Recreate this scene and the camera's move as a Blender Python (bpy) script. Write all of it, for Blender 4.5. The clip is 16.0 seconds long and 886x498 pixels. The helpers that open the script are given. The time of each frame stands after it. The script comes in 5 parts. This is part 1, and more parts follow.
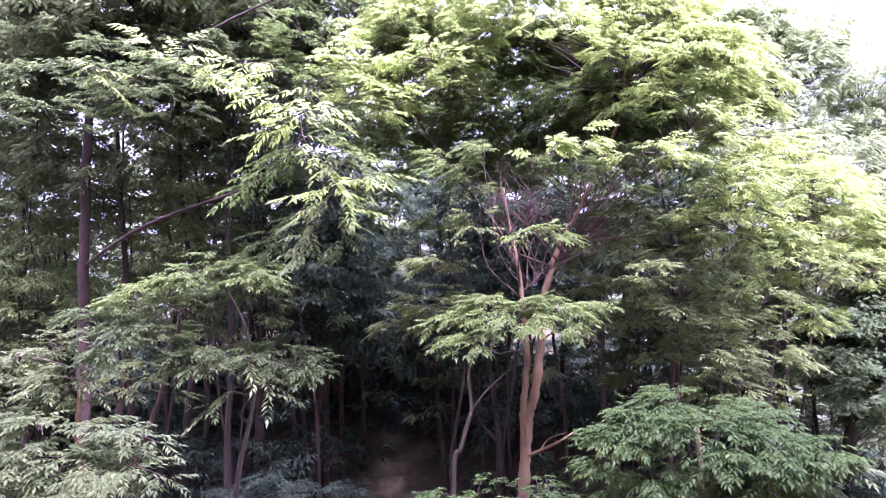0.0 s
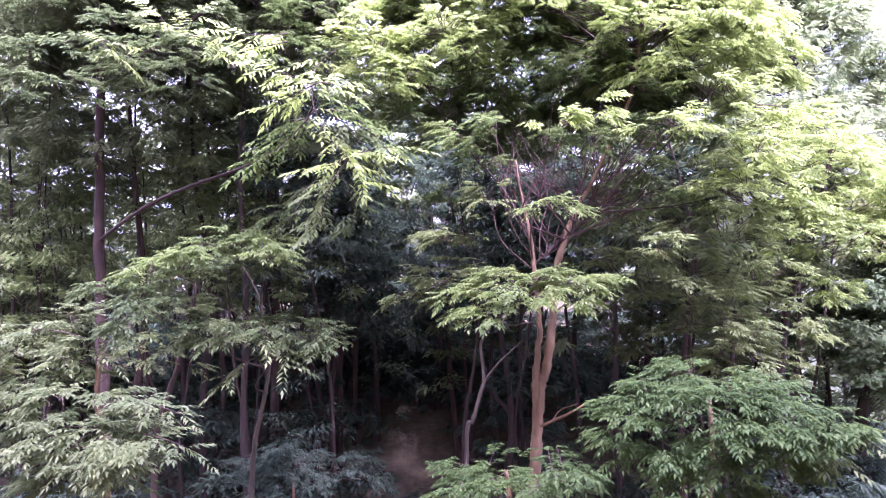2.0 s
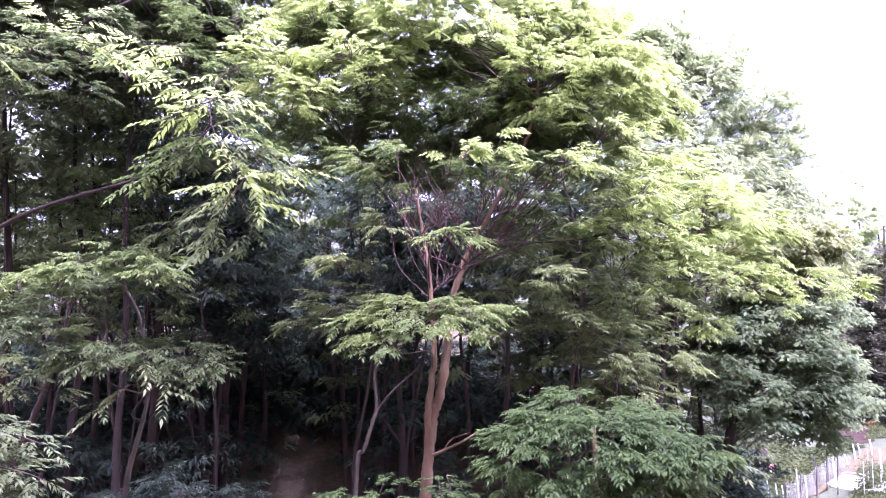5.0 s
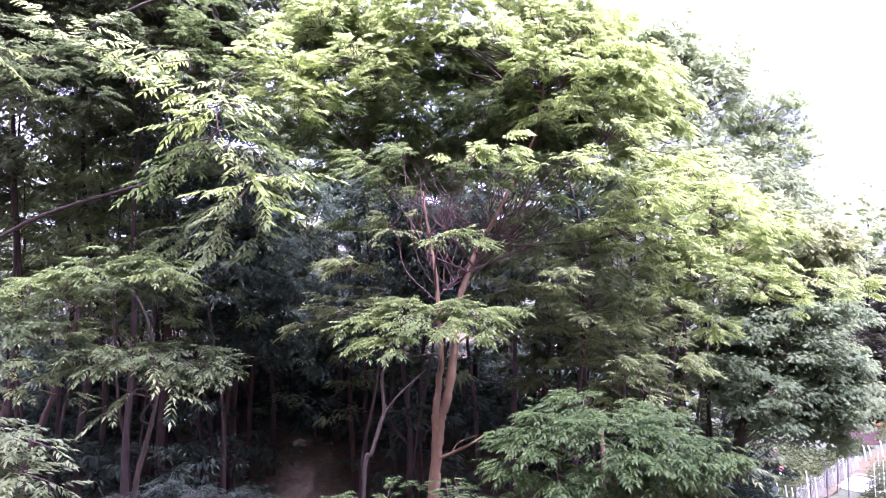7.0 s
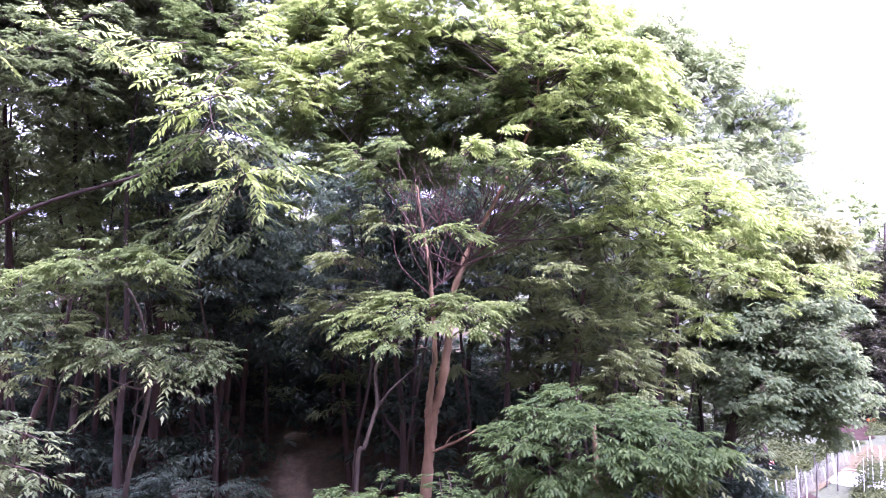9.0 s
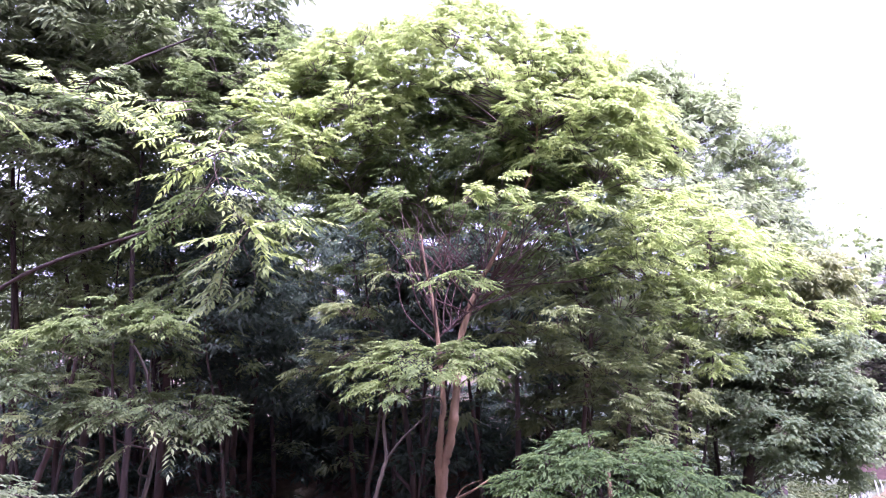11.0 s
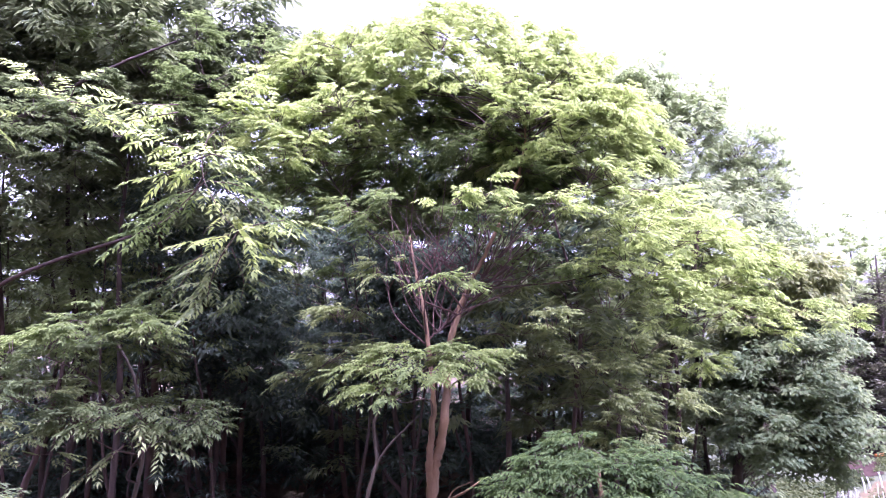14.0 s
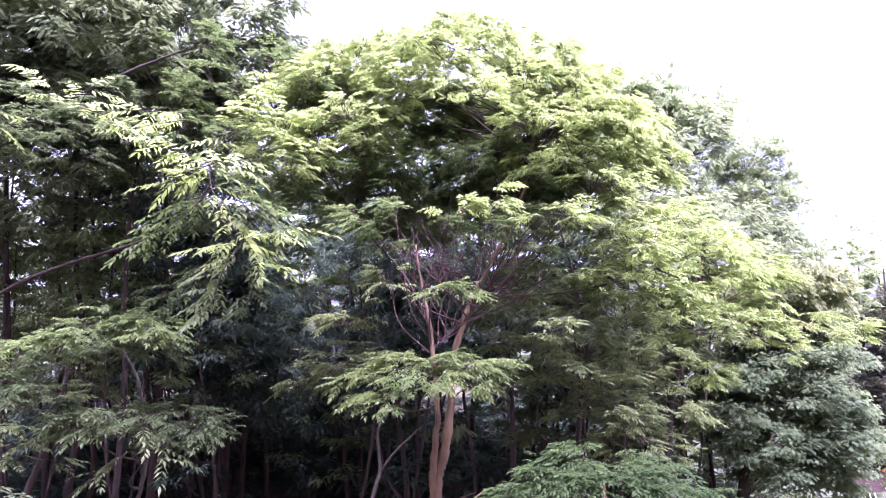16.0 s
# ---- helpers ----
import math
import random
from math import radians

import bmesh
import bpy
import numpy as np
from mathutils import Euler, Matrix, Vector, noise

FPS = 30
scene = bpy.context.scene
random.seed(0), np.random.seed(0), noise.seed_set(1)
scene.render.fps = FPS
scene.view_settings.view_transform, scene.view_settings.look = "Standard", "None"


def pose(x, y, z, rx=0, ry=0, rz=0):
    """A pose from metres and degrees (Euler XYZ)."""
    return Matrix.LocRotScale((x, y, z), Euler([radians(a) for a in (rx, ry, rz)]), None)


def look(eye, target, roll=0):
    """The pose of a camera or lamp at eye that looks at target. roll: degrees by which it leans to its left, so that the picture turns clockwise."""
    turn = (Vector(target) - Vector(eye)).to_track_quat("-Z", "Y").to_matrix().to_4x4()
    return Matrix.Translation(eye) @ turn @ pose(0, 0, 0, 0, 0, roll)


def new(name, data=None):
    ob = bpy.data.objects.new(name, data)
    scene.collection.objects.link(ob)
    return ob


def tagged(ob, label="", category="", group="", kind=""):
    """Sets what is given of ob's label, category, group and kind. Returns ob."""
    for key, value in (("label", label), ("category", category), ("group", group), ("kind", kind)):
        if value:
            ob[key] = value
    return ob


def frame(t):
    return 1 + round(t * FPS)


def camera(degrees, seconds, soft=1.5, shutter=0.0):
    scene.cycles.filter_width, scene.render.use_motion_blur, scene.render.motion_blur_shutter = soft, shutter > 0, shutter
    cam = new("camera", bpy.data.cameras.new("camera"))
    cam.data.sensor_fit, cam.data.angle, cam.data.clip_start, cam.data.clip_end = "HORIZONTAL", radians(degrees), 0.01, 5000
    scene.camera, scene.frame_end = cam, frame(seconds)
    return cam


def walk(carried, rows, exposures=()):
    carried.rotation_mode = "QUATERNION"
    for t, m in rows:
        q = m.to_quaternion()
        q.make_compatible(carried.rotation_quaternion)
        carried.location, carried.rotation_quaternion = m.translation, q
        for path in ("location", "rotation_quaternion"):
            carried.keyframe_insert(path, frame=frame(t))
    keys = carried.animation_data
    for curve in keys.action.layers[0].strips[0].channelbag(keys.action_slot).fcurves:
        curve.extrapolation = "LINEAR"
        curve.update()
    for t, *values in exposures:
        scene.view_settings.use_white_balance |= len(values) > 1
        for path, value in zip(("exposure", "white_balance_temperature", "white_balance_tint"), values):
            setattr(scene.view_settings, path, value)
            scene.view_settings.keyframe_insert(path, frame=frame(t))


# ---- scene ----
from mathutils import kdtree
import collections

# ---------------------------------------------------------------- camera
cam = camera(67.0, 16.0, soft=1.0)
walk(cam, [
    (0.0, pose(0, 0, 6.2, 93.86, 1.61, 7.68)),
    (0.5, pose(0, 0, 6.2, 94.16, 1.82, 7.87)),
    (1.0, pose(0, 0, 6.2, 93.40, 0.92, 8.18)),
    (1.5, pose(0, 0, 6.2, 93.44, 1.52, 8.89)),
    (2.0, pose(0, 0, 6.2, 91.56, 1.76, 8.73)),
    (2.5, pose(0, 0, 6.2, 91.77, 2.17, 8.57)),
    (3.0, pose(0, 0, 6.2, 93.58, 1.23, 7.90)),
    (3.5, pose(0, 0, 6.2, 94.66, 1.82, 7.46)),
    (4.0, pose(0, 0, 6.2, 93.94, 1.04, 5.41)),
    (4.5, pose(0, 0, 6.2, 93.93, 0.18, 2.18)),
    (5.0, pose(0, 0, 6.2, 93.77, 0.02, -0.04)),
    (5.2, pose(0, 0, 6.2, 93.95, 0.33, -0.20)),
    (7.3, pose(0, 0, 6.2, 94.01, 0.46, 0.75)),
    (7.5, pose(0, 0, 6.2, 94.20, 0.87, 0.90)),
    (8.0, pose(0, 0, 6.2, 93.63, 0.29, 0.71)),
    (8.5, pose(0, 0, 6.2, 94.02, -0.07, 0.03)),
    (9.0, pose(0, 0, 6.2, 93.50, 0.00, -0.00)),
    (9.5, pose(0, 0, 6.2, 94.35, 0.94, 1.01)),
    (9.7, pose(0, 0, 6.2, 96.02, 1.28, 0.82)),
    (12.0, pose(0, 0, 6.2, 97.68, 1.81, 0.57)),
    (12.5, pose(0, 0, 6.2, 97.16, 1.06, -0.04)),
    (13.0, pose(0, 0, 6.2, 97.13, 1.23, -0.06)),
    (13.5, pose(0, 0, 6.2, 96.93, 1.54, 0.36)),
    (14.0, pose(0, 0, 6.2, 97.68, 2.24, -0.30)),
    (14.5, pose(0, 0, 6.2, 97.73, 1.25, -0.20)),
    (15.0, pose(0, 0, 6.2, 97.55, 1.91, -0.05)),
    (15.5, pose(0, 0, 6.2, 98.12, 1.61, 0.73)),
    (16.0, pose(0, 0, 6.2, 98.47, 1.61, 0.10)),
], exposures=[(0.0, 2.97, 5120, 63), (3.5, 2.97, 5120, 63), (5.0, 2.90, 5120, 63), (9.7, 2.87, 5120, 63), (12.0, 2.72, 5120, 63), (16.0, 2.72, 5120, 63)])

# ---------------------------------------------------------------- light
SUN_DIR = Vector((0.18, -0.34, 0.92)).normalized()
world = bpy.data.worlds.new("world")
scene.world = world
world.use_nodes = True
wn = world.node_tree.nodes
sky = wn.new("ShaderNodeTexSky")
sky.sky_type = 'NISHITA'
sky.sun_disc = False
sky.sun_elevation = math.asin(SUN_DIR.z)
sky.sun_rotation = math.atan2(SUN_DIR.x, SUN_DIR.y)
sky.dust_density = 6.0
sky.air_density = 1.0
sky.ozone_density = 0.6
wn["Background"].inputs["Strength"].default_value = 0.15
haze = wn.new("ShaderNodeHueSaturation")        # a white, hazy sky
haze.inputs["Saturation"].default_value = 0.2
world.node_tree.links.new(sky.outputs[0], haze.inputs["Color"])
world.node_tree.links.new(haze.outputs[0], wn["Background"].inputs["Color"])
sun = new("sun", bpy.data.lights.new("sun", 'SUN'))
sun.data.energy = 2.3
sun.data.angle = radians(7.0)
sun.data.color = (1.0, 0.95, 0.86)
sun.matrix_world = look(SUN_DIR * 40, (0, 0, 0))


# ---------------------------------------------------------------- materials
def nodes_of(name):
    m = bpy.data.materials.new(name)
    m.use_nodes = True
    nt = m.node_tree
    return m, nt, nt.nodes, nt.links, nt.nodes["Principled BSDF"]


def ramp(nt, fac, stops):
    r = nt.nodes.new("ShaderNodeValToRGB")
    while len(r.color_ramp.elements) < len(stops):
        r.color_ramp.elements.new(0.5)
    for e, (p, c) in zip(r.color_ramp.elements, stops):
        e.position, e.color = p, (*c, 1)
    nt.links.new(fac, r.inputs["Fac"])
    return r.outputs["Color"]


def noise_fac(nt, scale, detail=4.0, rough=0.55, stretch=(1, 1, 1)):
    tc = nt.nodes.new("ShaderNodeTexCoord")
    mp = nt.nodes.new("ShaderNodeMapping")
    mp.inputs["Scale"].default_value = stretch
    nz = nt.nodes.new("ShaderNodeTexNoise")
    nz.inputs["Scale"].default_value = scale
    nz.inputs["Detail"].default_value = detail
    nz.inputs["Roughness"].default_value = rough
    nt.links.new(tc.outputs["Object"], mp.inputs["Vector"])
    nt.links.new(mp.outputs[0], nz.inputs["Vector"])
    return nz.outputs["Fac"]


def mix_color(nt, a, b, fac, mode='MIX'):
    mx = nt.nodes.new("ShaderNodeMix")
    mx.data_type, mx.blend_type = 'RGBA', mode
    for sock, v in ((mx.inputs[0], fac), (mx.inputs[6], a), (mx.inputs[7], b)):
        if isinstance(v, (int, float)):
            sock.default_value = v
        elif isinstance(v, tuple):
            sock.default_value = (*v, 1)
        else:
            nt.links.new(v, sock)
    return mx.outputs[2]


def leaf_material(name, dark, mid, light, through_color, gloss=0.42, translucent=0.38, spec=0.12):
    m, nt, nd, ln, bs = nodes_of(name)
    geo = nd.new("ShaderNodeNewGeometry")
    own = ramp(nt, geo.outputs["Random Per Island"], [(0.0, dark), (0.5, mid), (1.0, light)])
    patch = ramp(nt, noise_fac(nt, 0.9, 3), [(0.35, (0.9, 0.87, 0.98)), (0.65, (1.22, 1.07, 0.97))])
    col = mix_color(nt, own, patch, 1.0, 'MULTIPLY')
    ln.new(col, bs.inputs["Base Color"])
    bs.inputs["Roughness"].default_value = gloss
    bs.inputs["IOR"].default_value = 1.34
    bs.inputs["Specular IOR Level"].default_value = spec
    tr = nd.new("ShaderNodeBsdfTranslucent")
    ln.new(mix_color(nt, col, through_color, 0.6), tr.inputs["Color"])
    mx = nd.new("ShaderNodeMixShader")
    mx.inputs[0].default_value = translucent
    ln.new(bs.outputs[0], mx.inputs[1])
    ln.new(tr.outputs[0], mx.inputs[2])
    ln.new(mx.outputs[0], nd["Material Output"].inputs["Surface"])
    return m


def bark_material(name, dark, light, scale=9.0, bump=0.5):
    m, nt, nd, ln, bs = nodes_of(name)
    streak = noise_fac(nt, scale, 6, 0.65, (1, 1, 0.22))
    blotch = noise_fac(nt, 2.2, 3)
    col = ramp(nt, streak, [(0.3, dark), (0.7, light)])
    grey = ramp(nt, blotch, [(0.4, (0.75, 0.75, 0.75)), (0.65, (1.15, 1.12, 1.08))])
    ln.new(mix_color(nt, col, grey, 1.0, 'MULTIPLY'), bs.inputs["Base Color"])
    bs.inputs["Roughness"].default_value = 0.85
    bp = nd.new("ShaderNodeBump")
    bp.inputs["Strength"].default_value = bump
    bp.inputs["Distance"].default_value = 0.01
    ln.new(streak, bp.inputs["Height"])
    ln.new(bp.outputs[0], bs.inputs["Normal"])
    return m


def plain_material(name, a, b, scale=8.0, rough=0.6, bump=0.2, metal=0.0):
    m, nt, nd, ln, bs = nodes_of(name)
    n1 = noise_fac(nt, scale, 5)
    ln.new(ramp(nt, n1, [(0.3, a), (0.7, b)]), bs.inputs["Base Color"])
    bs.inputs["Roughness"].default_value = rough
    bs.inputs["Metallic"].default_value = metal
    bs.inputs["Specular IOR Level"].default_value = 0.5 if rough < 0.8 else 0.1
    bp = nd.new("ShaderNodeBump")
    bp.inputs["Strength"].default_value = bump
    bp.inputs["Distance"].default_value = 0.02
    ln.new(n1, bp.inputs["Height"])
    ln.new(bp.outputs[0], bs.inputs["Normal"])
    return m


PINNATE = leaf_material("pinnate_leaf", (0.051, 0.073, 0.030), (0.072, 0.099, 0.040), (0.105, 0.134, 0.057), (0.5, 0.6, 0.2), 0.6, 0.4)
# Lighter pinnate leaf: sun on crowns and outer boughs is in its colour.
SUNLIT = leaf_material("sunlit_pinnate_leaf", (0.068, 0.099, 0.034), (0.098, 0.138, 0.048), (0.140, 0.182, 0.069), (0.74, 0.9, 0.25), 0.6, 0.5)
# Darker copy for inner and under leaves, shade included in the colour.
SHADED = leaf_material("shaded_pinnate_leaf", (0.033, 0.055, 0.018), (0.050, 0.078, 0.025), (0.076, 0.110, 0.037), (0.36, 0.48, 0.14), 0.62, 0.37)
PALE = leaf_material("pale_pinnate_leaf", (0.028, 0.045, 0.018), (0.043, 0.063, 0.026), (0.071, 0.096, 0.043), (0.33, 0.43, 0.15), 0.6, 0.34)
MID_LEAF = leaf_material("green_pinnate_leaf", (0.049, 0.075, 0.026), (0.071, 0.103, 0.036), (0.104, 0.139, 0.052), (0.46, 0.6, 0.17), 0.6, 0.4)
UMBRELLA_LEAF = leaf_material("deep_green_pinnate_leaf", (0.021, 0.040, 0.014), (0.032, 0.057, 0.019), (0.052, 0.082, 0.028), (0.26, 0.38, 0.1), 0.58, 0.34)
# Paler leaf for tips and top sprays: the light on them as colour.
LIT_TIP = leaf_material("lit_tip_leaf", (0.048, 0.071, 0.029), (0.074, 0.101, 0.045), (0.114, 0.142, 0.065), (0.46, 0.56, 0.22), 0.55, 0.36, 0.2)
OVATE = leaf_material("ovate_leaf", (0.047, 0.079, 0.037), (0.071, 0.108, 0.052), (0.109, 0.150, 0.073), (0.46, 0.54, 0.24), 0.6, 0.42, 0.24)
# Lighter copy of the ovate leaf, with sunlight put into its colour.
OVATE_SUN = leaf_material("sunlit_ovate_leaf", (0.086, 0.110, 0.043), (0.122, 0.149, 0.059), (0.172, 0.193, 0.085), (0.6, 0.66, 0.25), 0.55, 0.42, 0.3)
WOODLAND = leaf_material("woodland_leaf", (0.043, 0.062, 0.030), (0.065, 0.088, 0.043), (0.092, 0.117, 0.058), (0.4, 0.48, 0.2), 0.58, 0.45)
# Brighter leaf: light reaching the saplings is put into the colour.
LIT_SAPLING = leaf_material("lit_sapling_leaf", (0.061, 0.092, 0.036), (0.087, 0.123, 0.048), (0.122, 0.161, 0.065), (0.5, 0.62, 0.22), 0.6, 0.48)
# Darkened leaf: the deep shade inside the wood is put into its colour.
SHADE_DARKENED_LEAF = leaf_material("shade_darkened_leaf", (0.03, 0.048, 0.034), (0.045, 0.068, 0.048), (0.066, 0.09, 0.064), (0.16, 0.24, 0.13), 0.6, 0.3)
# Grey-green leaf, lightened so that distance haze is part of its colour.
GREY_LEAF = leaf_material("hazed_grey_green_leaf", (0.12, 0.15, 0.07), (0.155, 0.19, 0.09), (0.2, 0.24, 0.12), (0.66, 0.8, 0.36), 0.6, 0.58)
NEEDLE = leaf_material("needle", (0.06, 0.066, 0.045), (0.09, 0.096, 0.066), (0.14, 0.14, 0.105), (0.2, 0.22, 0.1), 0.5, 0.15)
BARK = bark_material("smooth_brown_bark", (0.13, 0.08, 0.043), (0.235, 0.15, 0.086))
BARK_GREY = bark_material("grey_brown_bark", (0.05, 0.04, 0.029), (0.1, 0.08, 0.058))
BARK_DARK = bark_material("dark_bark", (0.026, 0.017, 0.013), (0.06, 0.039, 0.03))
BARK_RED = bark_material("reddish_bark", (0.034, 0.02, 0.014), (0.072, 0.042, 0.031))
# Russet bark, also darkened for the shade under the crown.
BARK_FAN = bark_material("shaded_russet_bark", (0.05, 0.025, 0.02), (0.1, 0.054, 0.043))
TWIG = bark_material("twig_bark", (0.045, 0.028, 0.022), (0.095, 0.06, 0.045), 20.0)


# ---------------------------------------------------------------- mesh tools
def mesh_object(name, verts, faces, material, parent=None, smooth=False, label="", origin=None):
    """verts (n, 3) in the world, faces (m, k) of one size."""
    verts = np.asarray(verts, dtype=np.float32).reshape(-1, 3)
    faces = np.asarray(faces, dtype=np.int32)
    base = Vector(origin) if origin is not None else (parent.matrix_world.translation.copy() if parent else Vector((0, 0, 0)))
    if parent is not None and origin is None:
        base = Vector(parent["base"])
    me = bpy.data.meshes.new(name)
    me.vertices.add(len(verts))
    me.vertices.foreach_set("co", (verts - np.array(base, dtype=np.float32)).ravel())
    m, k = faces.shape
    me.loops.add(m * k)
    me.loops.foreach_set("vertex_index", faces.ravel())
    me.polygons.add(m)
    me.polygons.foreach_set("loop_start", np.arange(0, m * k, k, dtype=np.int32))
    me.polygons.foreach_set("loop_total", np.full(m, k, dtype=np.int32))
    if smooth:
        me.polygons.foreach_set("use_smooth", np.ones(m, dtype=bool))
    me.materials.append(material)
    me.update(calc_edges=True)
    me.validate()
    ob = new(name, me)
    if parent is not None:
        ob.parent = parent
    else:
        ob.location = base
    if label:
        ob["label"] = label
    return ob


def thing(name, base, label, category, group="", kind=""):
    e = new(name)
    e.location = base
    e["base"] = [float(v) for v in base]
    e.empty_display_size = 0.2
    return tagged(e, label, category, group, kind)


def unit(v):
    return v / np.maximum(np.linalg.norm(v, axis=-1, keepdims=True), 1e-9)


UP = np.array([0.0, 0.0, 1.0])


def tube(points, radii, sides=7, knobbly=0.0, rng=None):
    """A tapered tube along a polyline: verts, quads."""
    p = np.asarray(points, dtype=float)
    r = np.asarray(radii, dtype=float)
    t = unit(np.gradient(p, axis=0))
    ref = np.array([0.31, 0.95, 0.05]) if abs(t[0] @ np.array([0.31, 0.95, 0.05])) < 0.9 else np.array([1.0, 0, 0])
    a = unit(np.cross(t, ref))
    b = np.cross(t, a)
    ang = np.linspace(0, 2 * np.pi, sides, endpoint=False)
    rr = r[:, None] * np.ones(sides)
    if knobbly and rng is not None:
        rr = rr * (1 + knobbly * rng.normal(size=rr.shape))
    v = p[:, None] + rr[..., None] * (np.cos(ang)[None, :, None] * a[:, None] + np.sin(ang)[None, :, None] * b[:, None])
    n = len(p)
    i = np.arange(n - 1)[:, None] * sides
    j = np.arange(sides)[None]
    j2 = (j + 1) % sides
    f = np.stack([i + j, i + j2, i + sides + j2, i + sides + j], -1).reshape(-1, 4)
    return v.reshape(-1, 3), f


def join(pieces):
    vs, fs, k = [], [], 0
    for v, f in pieces:
        vs.append(v)
        fs.append(f + k)
        k += len(v)
    return np.concatenate(vs), np.concatenate(fs)


def smooth_line(points, n=12):
    """Catmull-Rom through the points."""
    p = np.asarray(points, dtype=float)
    p = np.concatenate([2 * p[:1] - p[1:2], p, 2 * p[-1:] - p[-2:-1]])
    out = []
    for k in range(1, len(p) - 2):
        s = np.linspace(0, 1, n, endpoint=False)[:, None]
        a, b, c, d = p[k - 1:k + 3]
        out.append(0.5 * (2 * b + (c - a) * s + (2 * a - 5 * b + 4 * c - d) * s ** 2 + (3 * b - a - 3 * c + d) * s ** 3))
    return np.concatenate(out + [p[-2:-1]])


def leaflets(p, d, up, length, half, curl=0.14):
    """One folded, drooping leaf blade per row: verts, triangles."""
    d = unit(d)
    s = unit(np.cross(d, up))
    nrm = np.cross(s, d)
    L, W = length[:, None], half[:, None]
    mid = p + 0.48 * L * d
    v = np.stack([p, mid - 0.08 * L * d - W * s + 0.28 * W * nrm - 0.02 * L * UP,
                  mid - 0.08 * L * d + W * s + 0.28 * W * nrm - 0.02 * L * UP, mid, p + L * d - curl * L * UP], 1)
    n = len(p)
    t = np.array([[0, 2, 3], [0, 3, 1], [3, 2, 4], [3, 4, 1]])
    f = (np.arange(n)[:, None, None] * 5 + t[None]).reshape(-1, 3)
    return v.reshape(-1, 3), f


def flat_leaves(p, d, up, length, half):
    """Two folded triangles per leaf, for woods farther off."""
    d = unit(d)
    s = unit(np.cross(d, up))
    L, W = length[:, None], half[:, None]
    v = np.stack([p, p + 0.45 * L * d - W * s + 0.02 * UP, p + 0.45 * L * d + W * s + 0.02 * UP, p + L * d - 0.1 * L * UP], 1)
    n = len(p)
    t = np.array([[0, 2, 3], [0, 3, 1]])
    return v.reshape(-1, 3), (np.arange(n)[:, None, None] * 4 + t[None]).reshape(-1, 3)


def compound(base, az, pitch, rachis, pairs, blade, half, rng, droop=0.32, plain=False):
    """Pinnate leaves: opposite leaflets along a drooping stalk, with one at its end."""
    n = len(base)
    h = np.stack([np.cos(az), np.sin(az), np.zeros(n)], 1)
    P, D, U, L = [], [], [], []

    def at(s):
        return base + h * (rachis * s * np.cos(pitch))[:, None] + UP * (rachis * (s * np.sin(pitch) - 0.5 * droop * s * s))[:, None]

    for k in range(pairs):
        s = (k + 0.9) / (pairs + 0.4)
        for side in (-1, 1):
            a = az + side * rng.normal(1.0 - 0.3 * s, 0.13, n)
            drop = np.sin(pitch) * 0.6 - rng.uniform(-0.05, 0.38, n) - droop * s * 0.4
            P.append(at(s))
            D.append(np.stack([np.cos(a), np.sin(a), drop], 1))
            U.append(UP - 0.35 * h * rng.uniform(0, 1, n)[:, None] + rng.normal(0, 0.36, (n, 3)))
            L.append(blade * rng.uniform(0.85, 1.1, n) * (1 - 0.5 * (s - 0.55) ** 2))
    P.append(at(1.0))
    D.append(h + UP * (np.sin(pitch) - droop)[:, None])
    U.append(UP + rng.normal(0, 0.2, (n, 3)))
    L.append(blade * rng.uniform(0.9, 1.1, n))
    P, D, U, L = (np.concatenate(x) for x in (P, D, U, L))
    return flat_leaves(P, D, U, L, L * half) if plain else leaflets(P, D, U, L, L * half)


def simple_leaves(base, az, pitch, blade, half, rng, cluster=7, plain=False):
    """Clusters of plain ovate leaves on short twigs."""
    n = len(base)
    P, D, U, L = [], [], [], []
    for k in range(cluster):
        a = az + rng.normal(0, 1.1, n)
        off = rng.uniform(0.02, 0.24, n)
        P.append(base + np.stack([np.cos(a) * off, np.sin(a) * off, rng.normal(-0.02, 0.05, n)], 1))
        D.append(np.stack([np.cos(a), np.sin(a), np.sin(pitch) - rng.uniform(0.0, 0.55, n)], 1))
        U.append(UP + rng.normal(0, 0.3, (n, 3)))
        L.append(blade * rng.uniform(0.7, 1.15, n))
    P, D, U, L = (np.concatenate(x) for x in (P, D, U, L))
    return flat_leaves(P, D, U, L, L * half) if plain else leaflets(P, D, U, L, L * half, 0.1)


# ---------------------------------------------------------------- trees
STEMS = collections.defaultdict(list)      # tree name -> sampled points of its stems


def stem(tree, points, r0, r1, name="trunk", material=None, n=10, sides=10, bears=True):
    rng = np.random.default_rng(len(points) * 7 + int(abs(points[0][0]) * 100))
    line = smooth_line(points, n)
    line[1:-1] += rng.normal(0, 0.06 * r0, (len(line) - 2, 3))
    rad = np.linspace(r0, r1, len(line)) * (1 + 0.05 * rng.normal(size=len(line)))
    if name == "trunk":
        rad[:3] *= (1.5, 1.25, 1.1)
    v, f = tube(line, rad, sides, 0.03, rng)
    if bears:
        STEMS[tree.name] += [(q, r) for q, r in zip(line, rad)]
    return mesh_object(name, v, f, material or BARK, tree, True)


